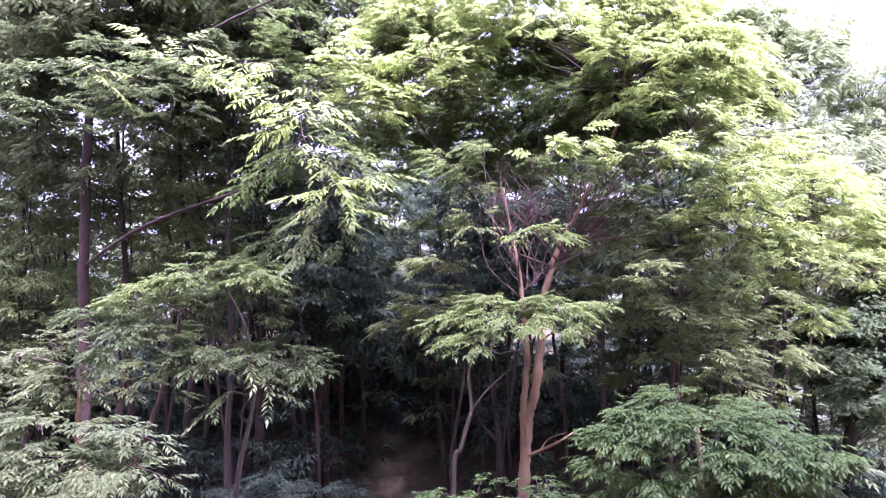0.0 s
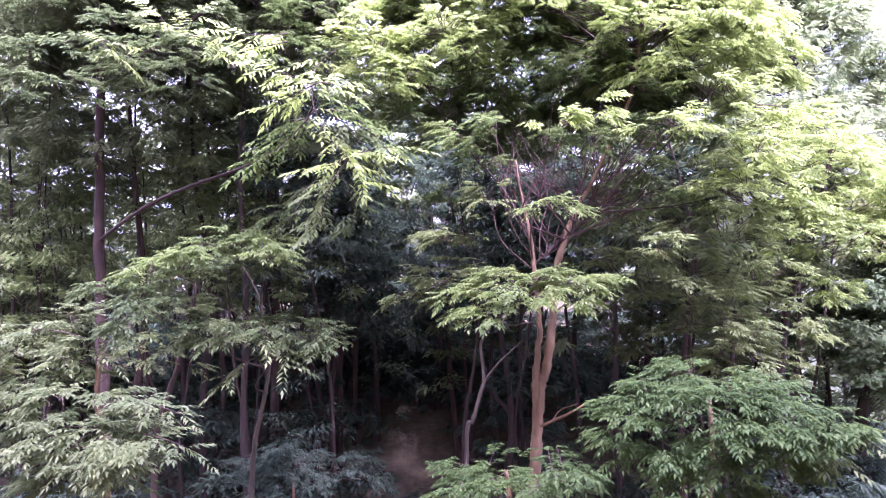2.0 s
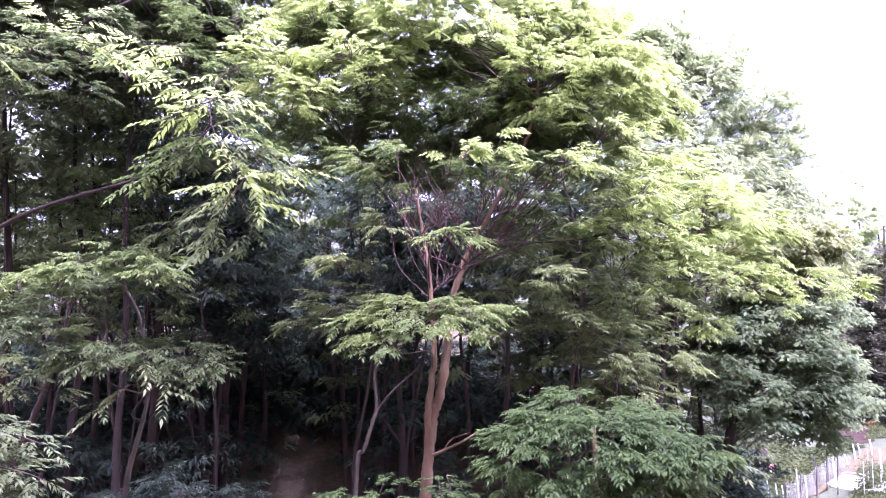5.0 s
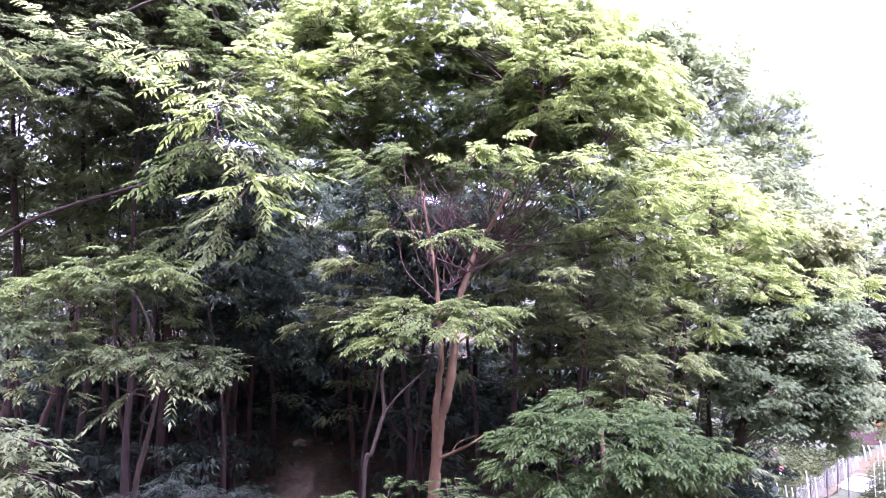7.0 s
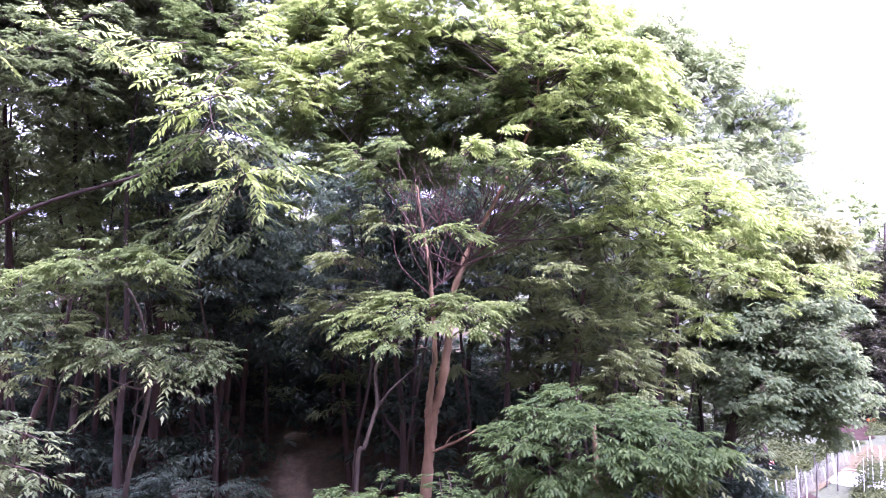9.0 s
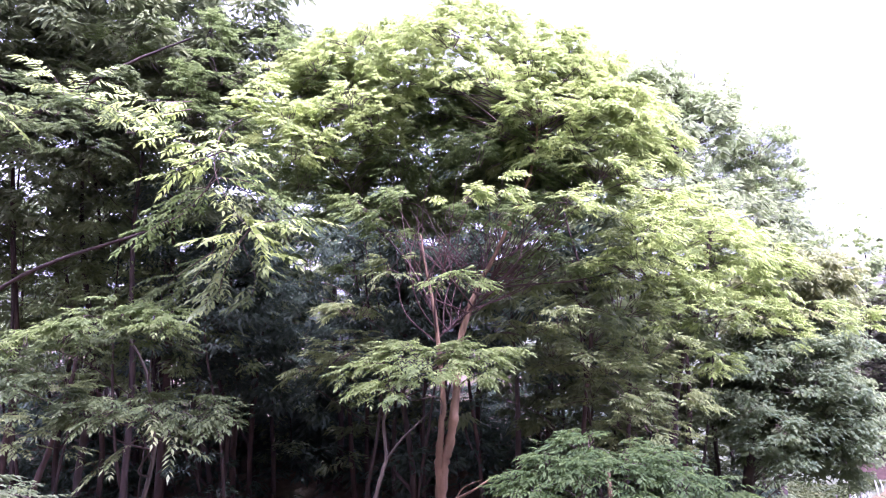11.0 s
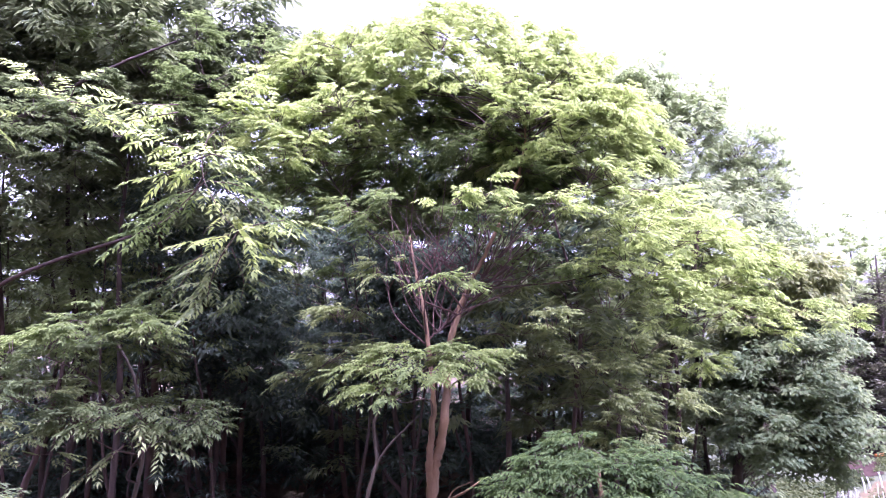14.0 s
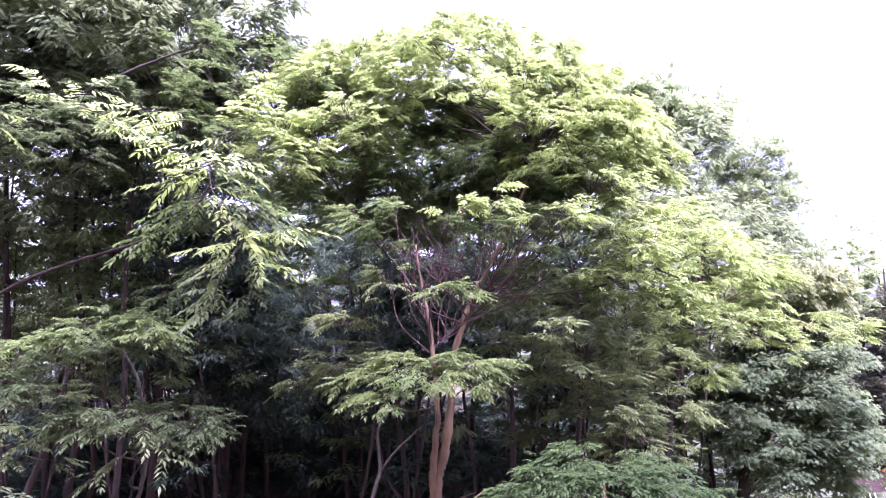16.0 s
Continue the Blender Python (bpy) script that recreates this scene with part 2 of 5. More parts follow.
def limb_to(tree, goal, r_end=0.006, rise=0.12):
    """A curved limb from the stem point that suits it best to the goal: verts, faces."""
    goal = np.asarray(goal, dtype=float)
    pts = np.array([q for q, r in STEMS[tree.name]])
    rs = np.array([r for q, r in STEMS[tree.name]])
    flat = np.linalg.norm(pts[:, :2] - goal[:2], axis=1)
    wish = goal[2] - 0.55 * flat
    i = int(np.argmin(flat + 1.6 * np.abs(pts[:, 2] - wish)))
    a = pts[i]
    dist = np.linalg.norm(goal - a)
    wig = np.random.default_rng(int(abs(goal[0] * 71 + goal[2] * 37)))
    m1 = a + (goal - a) * 0.3 + UP * rise * dist * 0.5 + wig.normal(0, 0.07 * dist, 3)
    m2 = a + (goal - a) * 0.65 + UP * rise * dist * 0.5 + wig.normal(0, 0.07 * dist, 3)
    line = smooth_line([a, m1, m2, goal], 4)
    r0 = min(rs[i] * 0.6, 0.004 + 0.004 * dist)
    return tube(line, np.linspace(r0, r_end, len(line)), 4), line


def spray_seats(c, rx, ry, rz, n, rng, sag=1.4, out=(0, 0), tilt=0.18):
    """Leaf seats on a roof-like bough, in tufts at the ends of its twigs and in loose tiers: places, headings, pitches."""
    tufts = max(3, int(n / 8))
    th = rng.uniform(0, 2 * np.pi, tufts)
    ph = rng.uniform(0, 6.28, 3)
    edge = 1 + 0.2 * np.sin(2 * th + ph[0]) + 0.16 * np.sin(5 * th + ph[1]) + 0.12 * np.sin(9 * th + ph[2])
    rho = np.sqrt(rng.uniform(0.0, 1, tufts))
    lx, ly = max(rx - 0.2, 0.08), max(ry - 0.2, 0.08)
    x, y = rho * np.cos(th) * edge * lx, rho * np.sin(th) * edge * ly
    tier = rng.integers(0, 3, tufts) - 1.0
    z = rz * (0.75 - sag * rho ** 2 + 0.55 * tier) + rng.normal(0, 0.12, tufts) * rz
    z = z - tilt * (x * out[0] + y * out[1])
    own = rng.integers(0, tufts, n)
    away = np.arctan2(y + 0.6 * ly * out[1], x + 0.6 * lx * out[0])
    head = away[own] + rng.normal(0, 0.75, n)
    step = rng.uniform(0.0, 0.13, n)
    seats = np.stack([x[own] + step * np.cos(head), y[own] + step * np.sin(head), z[own] + rng.normal(0, 0.02, n)], 1)
    fall = tilt * (np.cos(head) * out[0] + np.sin(head) * out[1])
    return np.asarray(c) + seats, head, 0.42 - 0.6 * rho[own] - 0.8 * fall + rng.normal(0, 0.14, n)


def twigs_to(c, seats, every, rng):
    out = []
    for q in seats[::every]:
        c0 = np.asarray(c) + (q - c) * rng.uniform(0.2, 0.6) - UP * 0.1 + rng.normal(0, 0.03, 3)
        m = (c0 + q) / 2 + rng.normal(0, 0.02, 3)
        out.append(tube([c0, m, q], [0.006, 0.0045, 0.003], 3))
    return out


def spray(tree, c, rx, rz, ry=None, n=None, leaf="pinnate", size=1.0, seed=None, sag=1.4, limb=True, name="leaf_spray", material=None):
    """One bough of foliage, with its twigs and the limb that carries it."""
    rng = np.random.default_rng(seed if seed is not None else int(abs(c[0] * 131 + c[2] * 977)) + 11)
    ry = ry or max(0.75 * rx, 0.3)
    n = int((n or max(12, 185 * rx * ry / size ** 1.5)) * 1.5)
    out = unit(np.array([c[0] - tree["base"][0], c[1] - tree["base"][1]]))
    seats, head, pitch = spray_seats(c, rx, ry, rz, n, rng, sag, out)
    v, f = blades(leaf, seats, head, pitch, size, rng)
    ob = tagged(mesh_object(name, v, f, material or LEAVES[leaf], tree), kind="stuff")
    wood = twigs_to(c, seats, 6, rng)
    if limb:
        wood.append(limb_to(tree, np.asarray(c) - UP * 0.05)[0])
    v, f = join(wood)
    tagged(mesh_object("twig", v, f, TWIG, ob, True, origin=tree["base"]), kind="stuff")
    return ob


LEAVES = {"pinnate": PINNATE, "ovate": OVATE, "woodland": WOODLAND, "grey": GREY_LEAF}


def bough(tree, points, n, size, material, droop=0.34):
    """A drooping shoot with long pinnate leaves set along it, left and right in turn."""
    rng = np.random.default_rng(int(abs(points[0][0] * 211 + points[-1][2] * 709)) + n)
    line = smooth_line(points, 8)
    s = np.linspace(0.12, 1.0, n) * (len(line) - 1)
    i = np.minimum(s.astype(int), len(line) - 2)
    base = line[i] + (line[i + 1] - line[i]) * (s - i)[:, None]
    way = unit(line[i + 1] - line[i])
    side = np.where(np.arange(n) % 2, 1.0, -1.0)
    side[-1] = 0.0
    az = np.arctan2(way[:, 1], way[:, 0]) + side * rng.uniform(0.5, 1.35, n) + rng.normal(0, 0.15, n)
    pitch = np.clip(0.35 * way[:, 2] - 0.05, -0.5, 0.3) + rng.normal(0, 0.2, n)
    v, f = compound(base, az, pitch, 0.33 * size * rng.uniform(0.7, 1.1, n), 6, 0.092 * size, 0.16, rng, droop)
    ob = tagged(mesh_object("leaf_bough", v, f, material, tree), kind="stuff")
    v, f = tube(line, np.linspace(0.008, 0.003, len(line)), 5)
    tagged(mesh_object("shoot", v, f, TWIG, ob, True, origin=tree["base"]), kind="stuff")
    return ob


def blades(leaf, seats, head, pitch, size, rng, plain=False):
    n = len(seats)
    if leaf == "pinnate":
        return compound(seats, head, pitch, 0.25 * size * rng.uniform(0.7, 1.15, n), 5, 0.082 * size, 0.18, rng, plain=plain)
    if leaf == "ovate":
        return simple_leaves(seats, head, pitch, 0.12 * size, 0.31, rng, 6, plain)
    if leaf == "grey":
        return simple_leaves(seats, head, pitch, 0.15 * size, 0.22, rng, 6, True)
    return simple_leaves(seats, head, pitch, 0.17 * size, 0.19, rng, 6, True)


def crown(tree, c, r, count, small, leaf="pinnate", size=1.0, seed=1, per=None, bottom=-0.5, shell=0.55, name="crown", limbs=0.5, material=None):
    """A mass of many small sprays over an ellipsoid: one mesh, with its limbs in another."""
    rng = np.random.default_rng(seed)
    d = unit(rng.normal(size=(count * 3, 3)))
    d = d[d[:, 2] > bottom][:count]
    rad = rng.uniform(shell, 1.0, len(d)) ** 0.7
    bump = 1 + 0.18 * np.sin(d[:, 0] * 5 + seed) * np.cos(d[:, 2] * 4 + seed * 2) + 0.1 * np.sin(d[:, 1] * 9)
    centres = np.asarray(c) + d * np.asarray(r) * (rad * bump)[:, None]
    S, H, Pt, wood = [], [], [], []
    for k, q in enumerate(centres):
        w = small * rng.uniform(0.6, 1.3)
        n = int((per or 180 * w * w / size ** 1.2) * rng.uniform(0.7, 1.2))
        s, h, p = spray_seats(q, w, w * 0.9, 0.28 * w, max(n, 4), rng, 1.4, d[k, :2], 0.5)
        S.append(s), H.append(h), Pt.append(p)
        if rng.uniform() < limbs:
            wood.append(limb_to(tree, q)[0])
            wood += twigs_to(q, s, 9, rng)
    v, f = blades(leaf, np.concatenate(S), np.concatenate(H), np.concatenate(Pt), size, rng, True)
    ob = tagged(mesh_object(name, v, f, material or LEAVES[leaf], tree), kind="stuff")
    if wood:
        v, f = join(wood)
        tagged(mesh_object("branch", v, f, TWIG, tree, True), kind="stuff")
    return ob


# ---------------------------------------------------------------- ground
def ground_height(x, y):
    """Flat garden, and a wooded bank that rises away from it."""
    bank = (np.clip((y - 11.2) * 0.4, 0, 3.3) + np.clip((y - 19.0) * 0.11, 0, 1.6)) * (1 / (1 + np.exp((x - 4.6 - 0.12 * (y - 12)) * 0.9)))
    rough = 0.08 * np.sin(x * 0.9) * np.cos(y * 0.7) + 0.05 * np.sin(x * 2.3 + y * 1.7)
    return bank + rough * np.clip((40 - np.abs(y)) / 40, 0, 1)


def ground():
    ax = np.concatenate([-np.geomspace(1500, 40, 14), np.linspace(-36, 44, 110), np.geomspace(48, 1500, 14)])
    ay = np.concatenate([-np.geomspace(1500, 20, 12), np.linspace(-16, 60, 110), np.geomspace(64, 1500, 14)])
    X, Y = np.meshgrid(ax, ay)
    Z = ground_height(X, Y)
    v = np.stack([X, Y, Z], -1).reshape(-1, 3)
    w = len(ax)
    i = (np.arange(len(ay) - 1)[:, None] * w + np.arange(w - 1)[None]).ravel()
    f = np.stack([i, i + 1, i + w + 1, i + w], 1)
    m, nt, nd, ln, bs = nodes_of("leaf_litter_ground")
    fine = noise_fac(nt, 6.0, 8, 0.7)
    broad = noise_fac(nt, 0.35, 3)
    litter = ramp(nt, fine, [(0.3, (0.045, 0.033, 0.018)), (0.5, (0.078, 0.058, 0.032)), (0.7, (0.125, 0.094, 0.053))])
    green = ramp(nt, fine, [(0.3, (0.03, 0.05, 0.015)), (0.7, (0.09, 0.12, 0.04))])
    wood_floor = mix_color(nt, litter, green, ramp(nt, broad, [(0.56, (0, 0, 0)), (0.7, (0.4, 0.4, 0.4))]))
    meadow = ramp(nt, fine, [(0.3, (0.026, 0.034, 0.013)), (0.7, (0.058, 0.068, 0.027))])
    place = nd.new("ShaderNodeSeparateXYZ")
    ln.new(nd.new("ShaderNodeTexCoord").outputs["Object"], place.inputs[0])
    open_side = nd.new("ShaderNodeMapRange")          # litter in the wood, short grass in the garden
    open_side.inputs["From Min"].default_value = 3.5
    open_side.inputs["From Max"].default_value = 6.0
    ln.new(place.outputs["X"], open_side.inputs["Value"])
    ln.new(mix_color(nt, wood_floor, meadow, open_side.outputs["Result"]), bs.inputs["Base Color"])
    bs.inputs["Roughness"].default_value = 0.95
    bp = nd.new("ShaderNodeBump")
    bp.inputs["Strength"].default_value = 0.8
    bp.inputs["Distance"].default_value = 0.05
    ln.new(fine, bp.inputs["Height"])
    ln.new(bp.outputs[0], bs.inputs["Normal"])
    ob = mesh_object("ground", v, f, m, None, True)
    return tagged(ob, "brown leaf litter on a wooded bank beside short grass", "ground", kind="structure")


ground()


def bank_rise(x, y):
    """How far the steep bank lifts the foot of a tree: the stems on it are that much shorter."""
    return max(0.0, float(ground_height(np.array(x), np.array(y))) - max(0.0, 0.19 * (y - 12.0)))


def on_ground(x, y):
    return (x, y, float(ground_height(np.array(x), np.array(y))))


# unseen wall behind the viewer, added to close the place and block sky
def added_wall():
    bm = bmesh.new()
    bmesh.ops.create_cube(bm, size=1, matrix=Matrix.Translation((0, -1.15, 8.5)) @ Matrix.Diagonal((44, 0.3, 17, 1)))
    me = bpy.data.meshes.new("added_wall_south")
    bm.to_mesh(me)
    bm.free()
    me.materials.append(plain_material("brown_wall", (0.22, 0.16, 0.13), (0.32, 0.24, 0.2), 1.5, 0.9))
    return tagged(new("added_wall_south", me), "plain brown wall added behind the viewer", "wall", kind="structure")


added_wall()


# ---------------------------------------------------------------- the slender tree in the middle
mid_tree = thing("tree", on_ground(*(-0.24, 9.00, 3.48)[:2]), "tall slender tree with a forked brown trunk and feathery leaves", "tree")
stem(mid_tree, [on_ground(*(-0.36, 9.00, 3.48)[:2]), (-0.29, 9.00, 2.61), (-0.22, 9.00, 3.62), (-0.14, 9.01, 4.5), (-0.03, 9.02, 4.87), (0.07, 9.10, 5.46), (0.14, 9.20, 6.15), (0.41, 9.40, 6.86), (0.78, 9.60, 7.53), (1.31, 9.80, 8.66), (1.52, 10.00, 9.93)], 0.1, 0.012)
stem(mid_tree, [(-0.17, 9.00, 4.25), (-0.19, 8.98, 4.6), (-0.155, 8.97, 4.95), (-0.11, 9.00, 5.47), (-0.18, 9.05, 6.46), (-0.28, 9.10, 7.07), (-0.36, 9.20, 7.63)], 0.062, 0.012, "limb")
# upper limbs in a darker bark: crown shade put into colour
stem(mid_tree, [(0.43, 9.40, 6.88), (0.93, 9.50, 7.11), (1.62, 9.70, 7.71), (2.34, 9.90, 8.51)], 0.02, 0.008, "limb", BARK_RED)
stem(mid_tree, [(0.41, 9.40, 6.86), (1.08, 9.40, 6.90), (1.80, 9.40, 6.94), (2.68, 9.40, 7.10)], 0.016, 0.008, "limb", BARK_RED)
stem(mid_tree, [(-0.18, 9.05, 6.53), (-0.54, 9.20, 7.24), (-1.07, 9.40, 7.91), (-1.60, 9.60, 8.77)], 0.018, 0.008, "limb", BARK_RED)
stem(mid_tree, [(-0.18, 8.98, 4.05), (0.01, 8.85, 4.16), (0.22, 8.60, 4.31), (0.43, 8.40, 4.48)], 0.022, 0.012, "limb", BARK, 6, 7, False)
stem(mid_tree, [(0.01, 8.85, 4.16), (0.12, 8.80, 4.31), (0.34, 8.60, 4.44)], 0.01, 0.006, "limb", BARK, 6, 6, False)
rng_fan = np.random.default_rng(77)
for k in range(34):                     # the open fan of rising branches under the crown
    s = k / 33
    root = Vector((-0.20, 9.05, 6.15)).lerp(Vector((0.94, 9.55, 7.12)), (s * 2.6) % 1.0)
    tip = Vector((-0.72, 9.30, 7.65)).lerp(Vector((1.85, 9.90, 7.6)), s) + Vector((0, rng_fan.normal(0, 0.4), rng_fan.normal(-0.05, 0.28)))
    bend = root.lerp(tip, rng_fan.uniform(0.35, 0.6)) + Vector((rng_fan.normal(0, 0.14), rng_fan.normal(0, 0.14), -0.05))
    stem(mid_tree, [tuple(root), tuple(bend), tuple(tip)], rng_fan.uniform(0.009, 0.016), 0.004, "branch", BARK_FAN, 6, 5)
    for j in range(3):                  # each one forks
        fork = bend.lerp(tip, rng_fan.uniform(0.0, 0.5))
        end = tip + Vector((rng_fan.normal(0, 0.35), rng_fan.normal(0, 0.3), rng_fan.normal(0.1, 0.3)))
        stem(mid_tree, [tuple(fork), tuple(fork.lerp(end, 0.5) + Vector((rng_fan.normal(0, 0.06), 0, 0.03))), tuple(end)], 0.008, 0.003, "branch", BARK_FAN, 5, 5)
spray(mid_tree, (-0.28, 8.50, 5.97), 1.08, 0.16, 0.8, n=190, material=MID_LEAF)
spray(mid_tree, (-0.65, 8.20, 5.67), 0.59, 0.12, 0.5, material=MID_LEAF)
spray(mid_tree, (0.51, 8.50, 5.97), 0.43, 0.12, 0.5, material=MID_LEAF)
spray(mid_tree, (0.12, 8.60, 6.99), 0.42, 0.1, 0.4, material=MID_LEAF)
spray(mid_tree, (0.62, 8.40, 8.16), 0.35, 0.2, 0.35, material=SUNLIT)
spray(mid_tree, (0.22, 8.50, 8.02), 0.47, 0.08, 0.35, material=SUNLIT)
spray(mid_tree, (1.60, 8.70, 7.97), 0.55, 0.13, 0.5, material=SUNLIT)
spray(mid_tree, (1.44, 8.50, 6.40), 0.30, 0.16, 0.35, limb=False)
spray(mid_tree, (-0.78, 8.80, 7.16), 0.37, 0.1, 0.4)
spray(mid_tree, (-1.27, 8.90, 6.64), 0.56, 0.16, 0.5, limb=False)
spray(mid_tree, (-1.08, 8.80, 7.99), 0.67, 0.16, 0.5, material=MID_LEAF)
spray(mid_tree, (-1.66, 9.20, 5.99), 0.62, 0.16, 0.5, limb=False)
spray(mid_tree, (2.25, 9.00, 6.53), 0.76, 0.25, 0.6, limb=False)
spray(mid_tree, (2.13, 9.20, 5.69), 0.66, 0.3, 0.6, limb=False)
spray(mid_tree, (2.51, 9.20, 5.23), 0.47, 0.25, 0.5, limb=False)
for place, rx, rz in (
        ((2.03, 9.80, 6.15), 0.66, 0.25), ((2.91, 10.00, 5.94), 0.68, 0.25), ((3.39, 10.20, 5.38), 0.65, 0.28), ((2.06, 10.00, 5.39), 0.59, 0.28),
        ((2.56, 10.00, 4.98), 0.51, 0.25), ((3.24, 10.60, 4.73), 0.54, 0.25), ((1.19, 10.40, 6.32), 0.70, 0.22), ((1.04, 10.60, 6.95), 0.63, 0.2), ((1.60, 10.80, 5.91), 0.64, 0.22)):
    spray(mid_tree, place, rx, rz, 0.55, limb=False)
spray(mid_tree, (2.71, 9.00, 6.99), 0.84, 0.25, 0.6, material=SUNLIT)
spray(mid_tree, (2.62, 8.90, 7.59), 0.90, 0.22, 0.6, material=SUNLIT)
spray(mid_tree, (2.51, 9.00, 8.30), 0.84, 0.25, 0.6, material=SUNLIT)
spray(mid_tree, (2.15, 9.20, 7.24), 0.70, 0.3, 0.6)
crown(mid_tree, (-0.05, 10.20, 10.08), (2.15, 1.5, 1.3), 160, 0.4, size=0.6, seed=3, bottom=-0.25, limbs=0.15, material=SUNLIT)
crown(mid_tree, (2.19, 10.00, 8.97), (1.3, 1.3, 1.2), 110, 0.38, size=0.62, seed=4, bottom=-0.3, limbs=0.3, material=SUNLIT)
crown(mid_tree, (1.95, 10.40, 10.13), (0.95, 0.9, 0.75), 60, 0.36, size=0.62, seed=31, bottom=-0.3, limbs=0.3, material=SUNLIT)
crown(mid_tree, (-1.61, 10.20, 9.56), (1.2, 1.2, 1.3), 100, 0.38, size=0.62, seed=5, bottom=-0.4, limbs=0.3, material=SUNLIT)

# inner crown in the darker leaf, which paints its underside shade
crown(mid_tree, (0.91, 10.60, 8.87), (1.15, 0.7, 0.62), 60, 0.4, size=0.72, seed=32, bottom=-0.7, limbs=0.5, material=SHADED)
crown(mid_tree, (-0.89, 10.40, 8.51), (0.7, 0.6, 0.55), 26, 0.36, size=0.72, seed=33, bottom=-0.7, limbs=0.5, material=SHADED)
crown(mid_tree, (0.03, 10.70, 10.11), (0.6, 0.5, 0.5), 30, 0.36, size=0.68, seed=34, bottom=-0.9, limbs=0.3, material=MID_LEAF)
crown(mid_tree, (0.06, 11.20, 9.20), (2.8, 0.9, 1.3), 130, 0.45, size=0.75, seed=6, bottom=-0.8, limbs=0.3, material=MID_LEAF)

for place, rx, rz in (
        ((-1.74, 9.00, 10.03), 0.61, 0.2), ((-1.15, 9.20, 10.53), 0.70, 0.2), ((-0.51, 9.20, 10.04), 0.62, 0.2), ((-1.24, 8.80, 9.48), 0.63, 0.2),
        ((0.12, 9.00, 10.35), 0.72, 0.2), ((0.73, 8.80, 9.71), 0.67, 0.22), ((1.40, 9.20, 10.04), 0.62, 0.2), ((1.35, 8.90, 9.28), 0.68, 0.22),
        ((-0.97, 9.10, 9.19), 0.46, 0.16), ((-1.81, 9.00, 9.08), 0.53, 0.2), ((2.07, 9.40, 9.71), 0.56, 0.2), ((1.92, 9.10, 8.88), 0.69, 0.22)):
    spray(mid_tree, place, rx, rz, 0.55, size=0.76, limb=False, material=SUNLIT)

# sprays under the crown, darker by leaf colour where shade falls
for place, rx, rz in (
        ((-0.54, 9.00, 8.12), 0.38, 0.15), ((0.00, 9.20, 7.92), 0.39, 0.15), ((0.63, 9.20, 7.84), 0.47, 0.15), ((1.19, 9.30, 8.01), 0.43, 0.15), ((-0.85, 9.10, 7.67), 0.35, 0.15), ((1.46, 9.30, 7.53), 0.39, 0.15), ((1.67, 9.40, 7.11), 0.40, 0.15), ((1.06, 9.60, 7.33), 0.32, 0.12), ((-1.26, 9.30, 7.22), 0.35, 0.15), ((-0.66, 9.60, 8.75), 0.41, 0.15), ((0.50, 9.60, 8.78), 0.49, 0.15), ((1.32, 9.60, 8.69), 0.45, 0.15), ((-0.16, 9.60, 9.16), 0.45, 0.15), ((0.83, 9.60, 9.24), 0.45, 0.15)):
    spray(mid_tree, place, rx, rz, 0.4, size=0.9, limb=False, material=SHADED)

# ---------------------------------------------------------------- tree with hanging boughs beside it
left_tree = thing("tree", on_ground(*(-7.89, 11.00, 4.49)[:2]), "leafy tree with long hanging boughs of pointed leaflets", "tree")
stem(left_tree, [on_ground(*(-7.89, 11.00, 4.49)[:2]), (-7.93, 11.00, 4.49), (-7.95, 11.00, 7.07), (-7.73, 10.80, 9.56), (-7.53, 10.60, 12.32)], 0.13, 0.05, material=BARK_RED)
stem(left_tree, [(-7.95, 11.00, 6.88), (-6.35, 9.80, 7.26), (-5.27, 9.20, 7.48), (-3.98, 8.60, 7.67), (-3.18, 8.20, 7.90), (-2.77, 8.00, 8.34)], 0.034, 0.01, "limb", BARK_RED)
stem(left_tree, [(-7.73, 10.80, 9.56), (-5.67, 9.60, 9.95), (-4.39, 9.00, 10.19), (-3.47, 8.80, 10.42)], 0.04, 0.012, "limb", BARK_DARK)
# the leaf mass above the hanging boughs, its shade put into the leaf colour
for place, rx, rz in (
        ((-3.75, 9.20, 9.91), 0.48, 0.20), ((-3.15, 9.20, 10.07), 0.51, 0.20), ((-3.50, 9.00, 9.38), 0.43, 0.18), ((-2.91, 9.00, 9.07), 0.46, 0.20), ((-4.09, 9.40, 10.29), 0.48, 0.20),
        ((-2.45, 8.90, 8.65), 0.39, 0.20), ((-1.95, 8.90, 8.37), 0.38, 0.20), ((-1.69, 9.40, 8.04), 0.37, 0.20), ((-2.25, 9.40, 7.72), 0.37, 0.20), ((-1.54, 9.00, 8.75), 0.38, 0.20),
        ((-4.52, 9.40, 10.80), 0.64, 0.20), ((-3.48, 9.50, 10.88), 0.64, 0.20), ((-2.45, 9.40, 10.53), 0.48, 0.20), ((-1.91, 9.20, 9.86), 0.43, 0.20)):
    spray(left_tree, place, rx, rz, 0.5, limb=False, size=0.95, material=SHADED)
# lighter sprays that stand for patches of sun on the mass
for place, rx, rz in (
        ((-2.46, 8.60, 9.63), 0.36, 0.18), ((-2.50, 8.40, 9.21), 0.43, 0.18), ((-2.07, 8.40, 9.13), 0.39, 0.18), ((-1.75, 8.50, 8.79), 0.36, 0.20), ((-1.95, 8.40, 8.62), 0.28, 0.20)):
    spray(left_tree, place, rx, rz, 0.5, limb=False, size=1.0, material=SUNLIT)
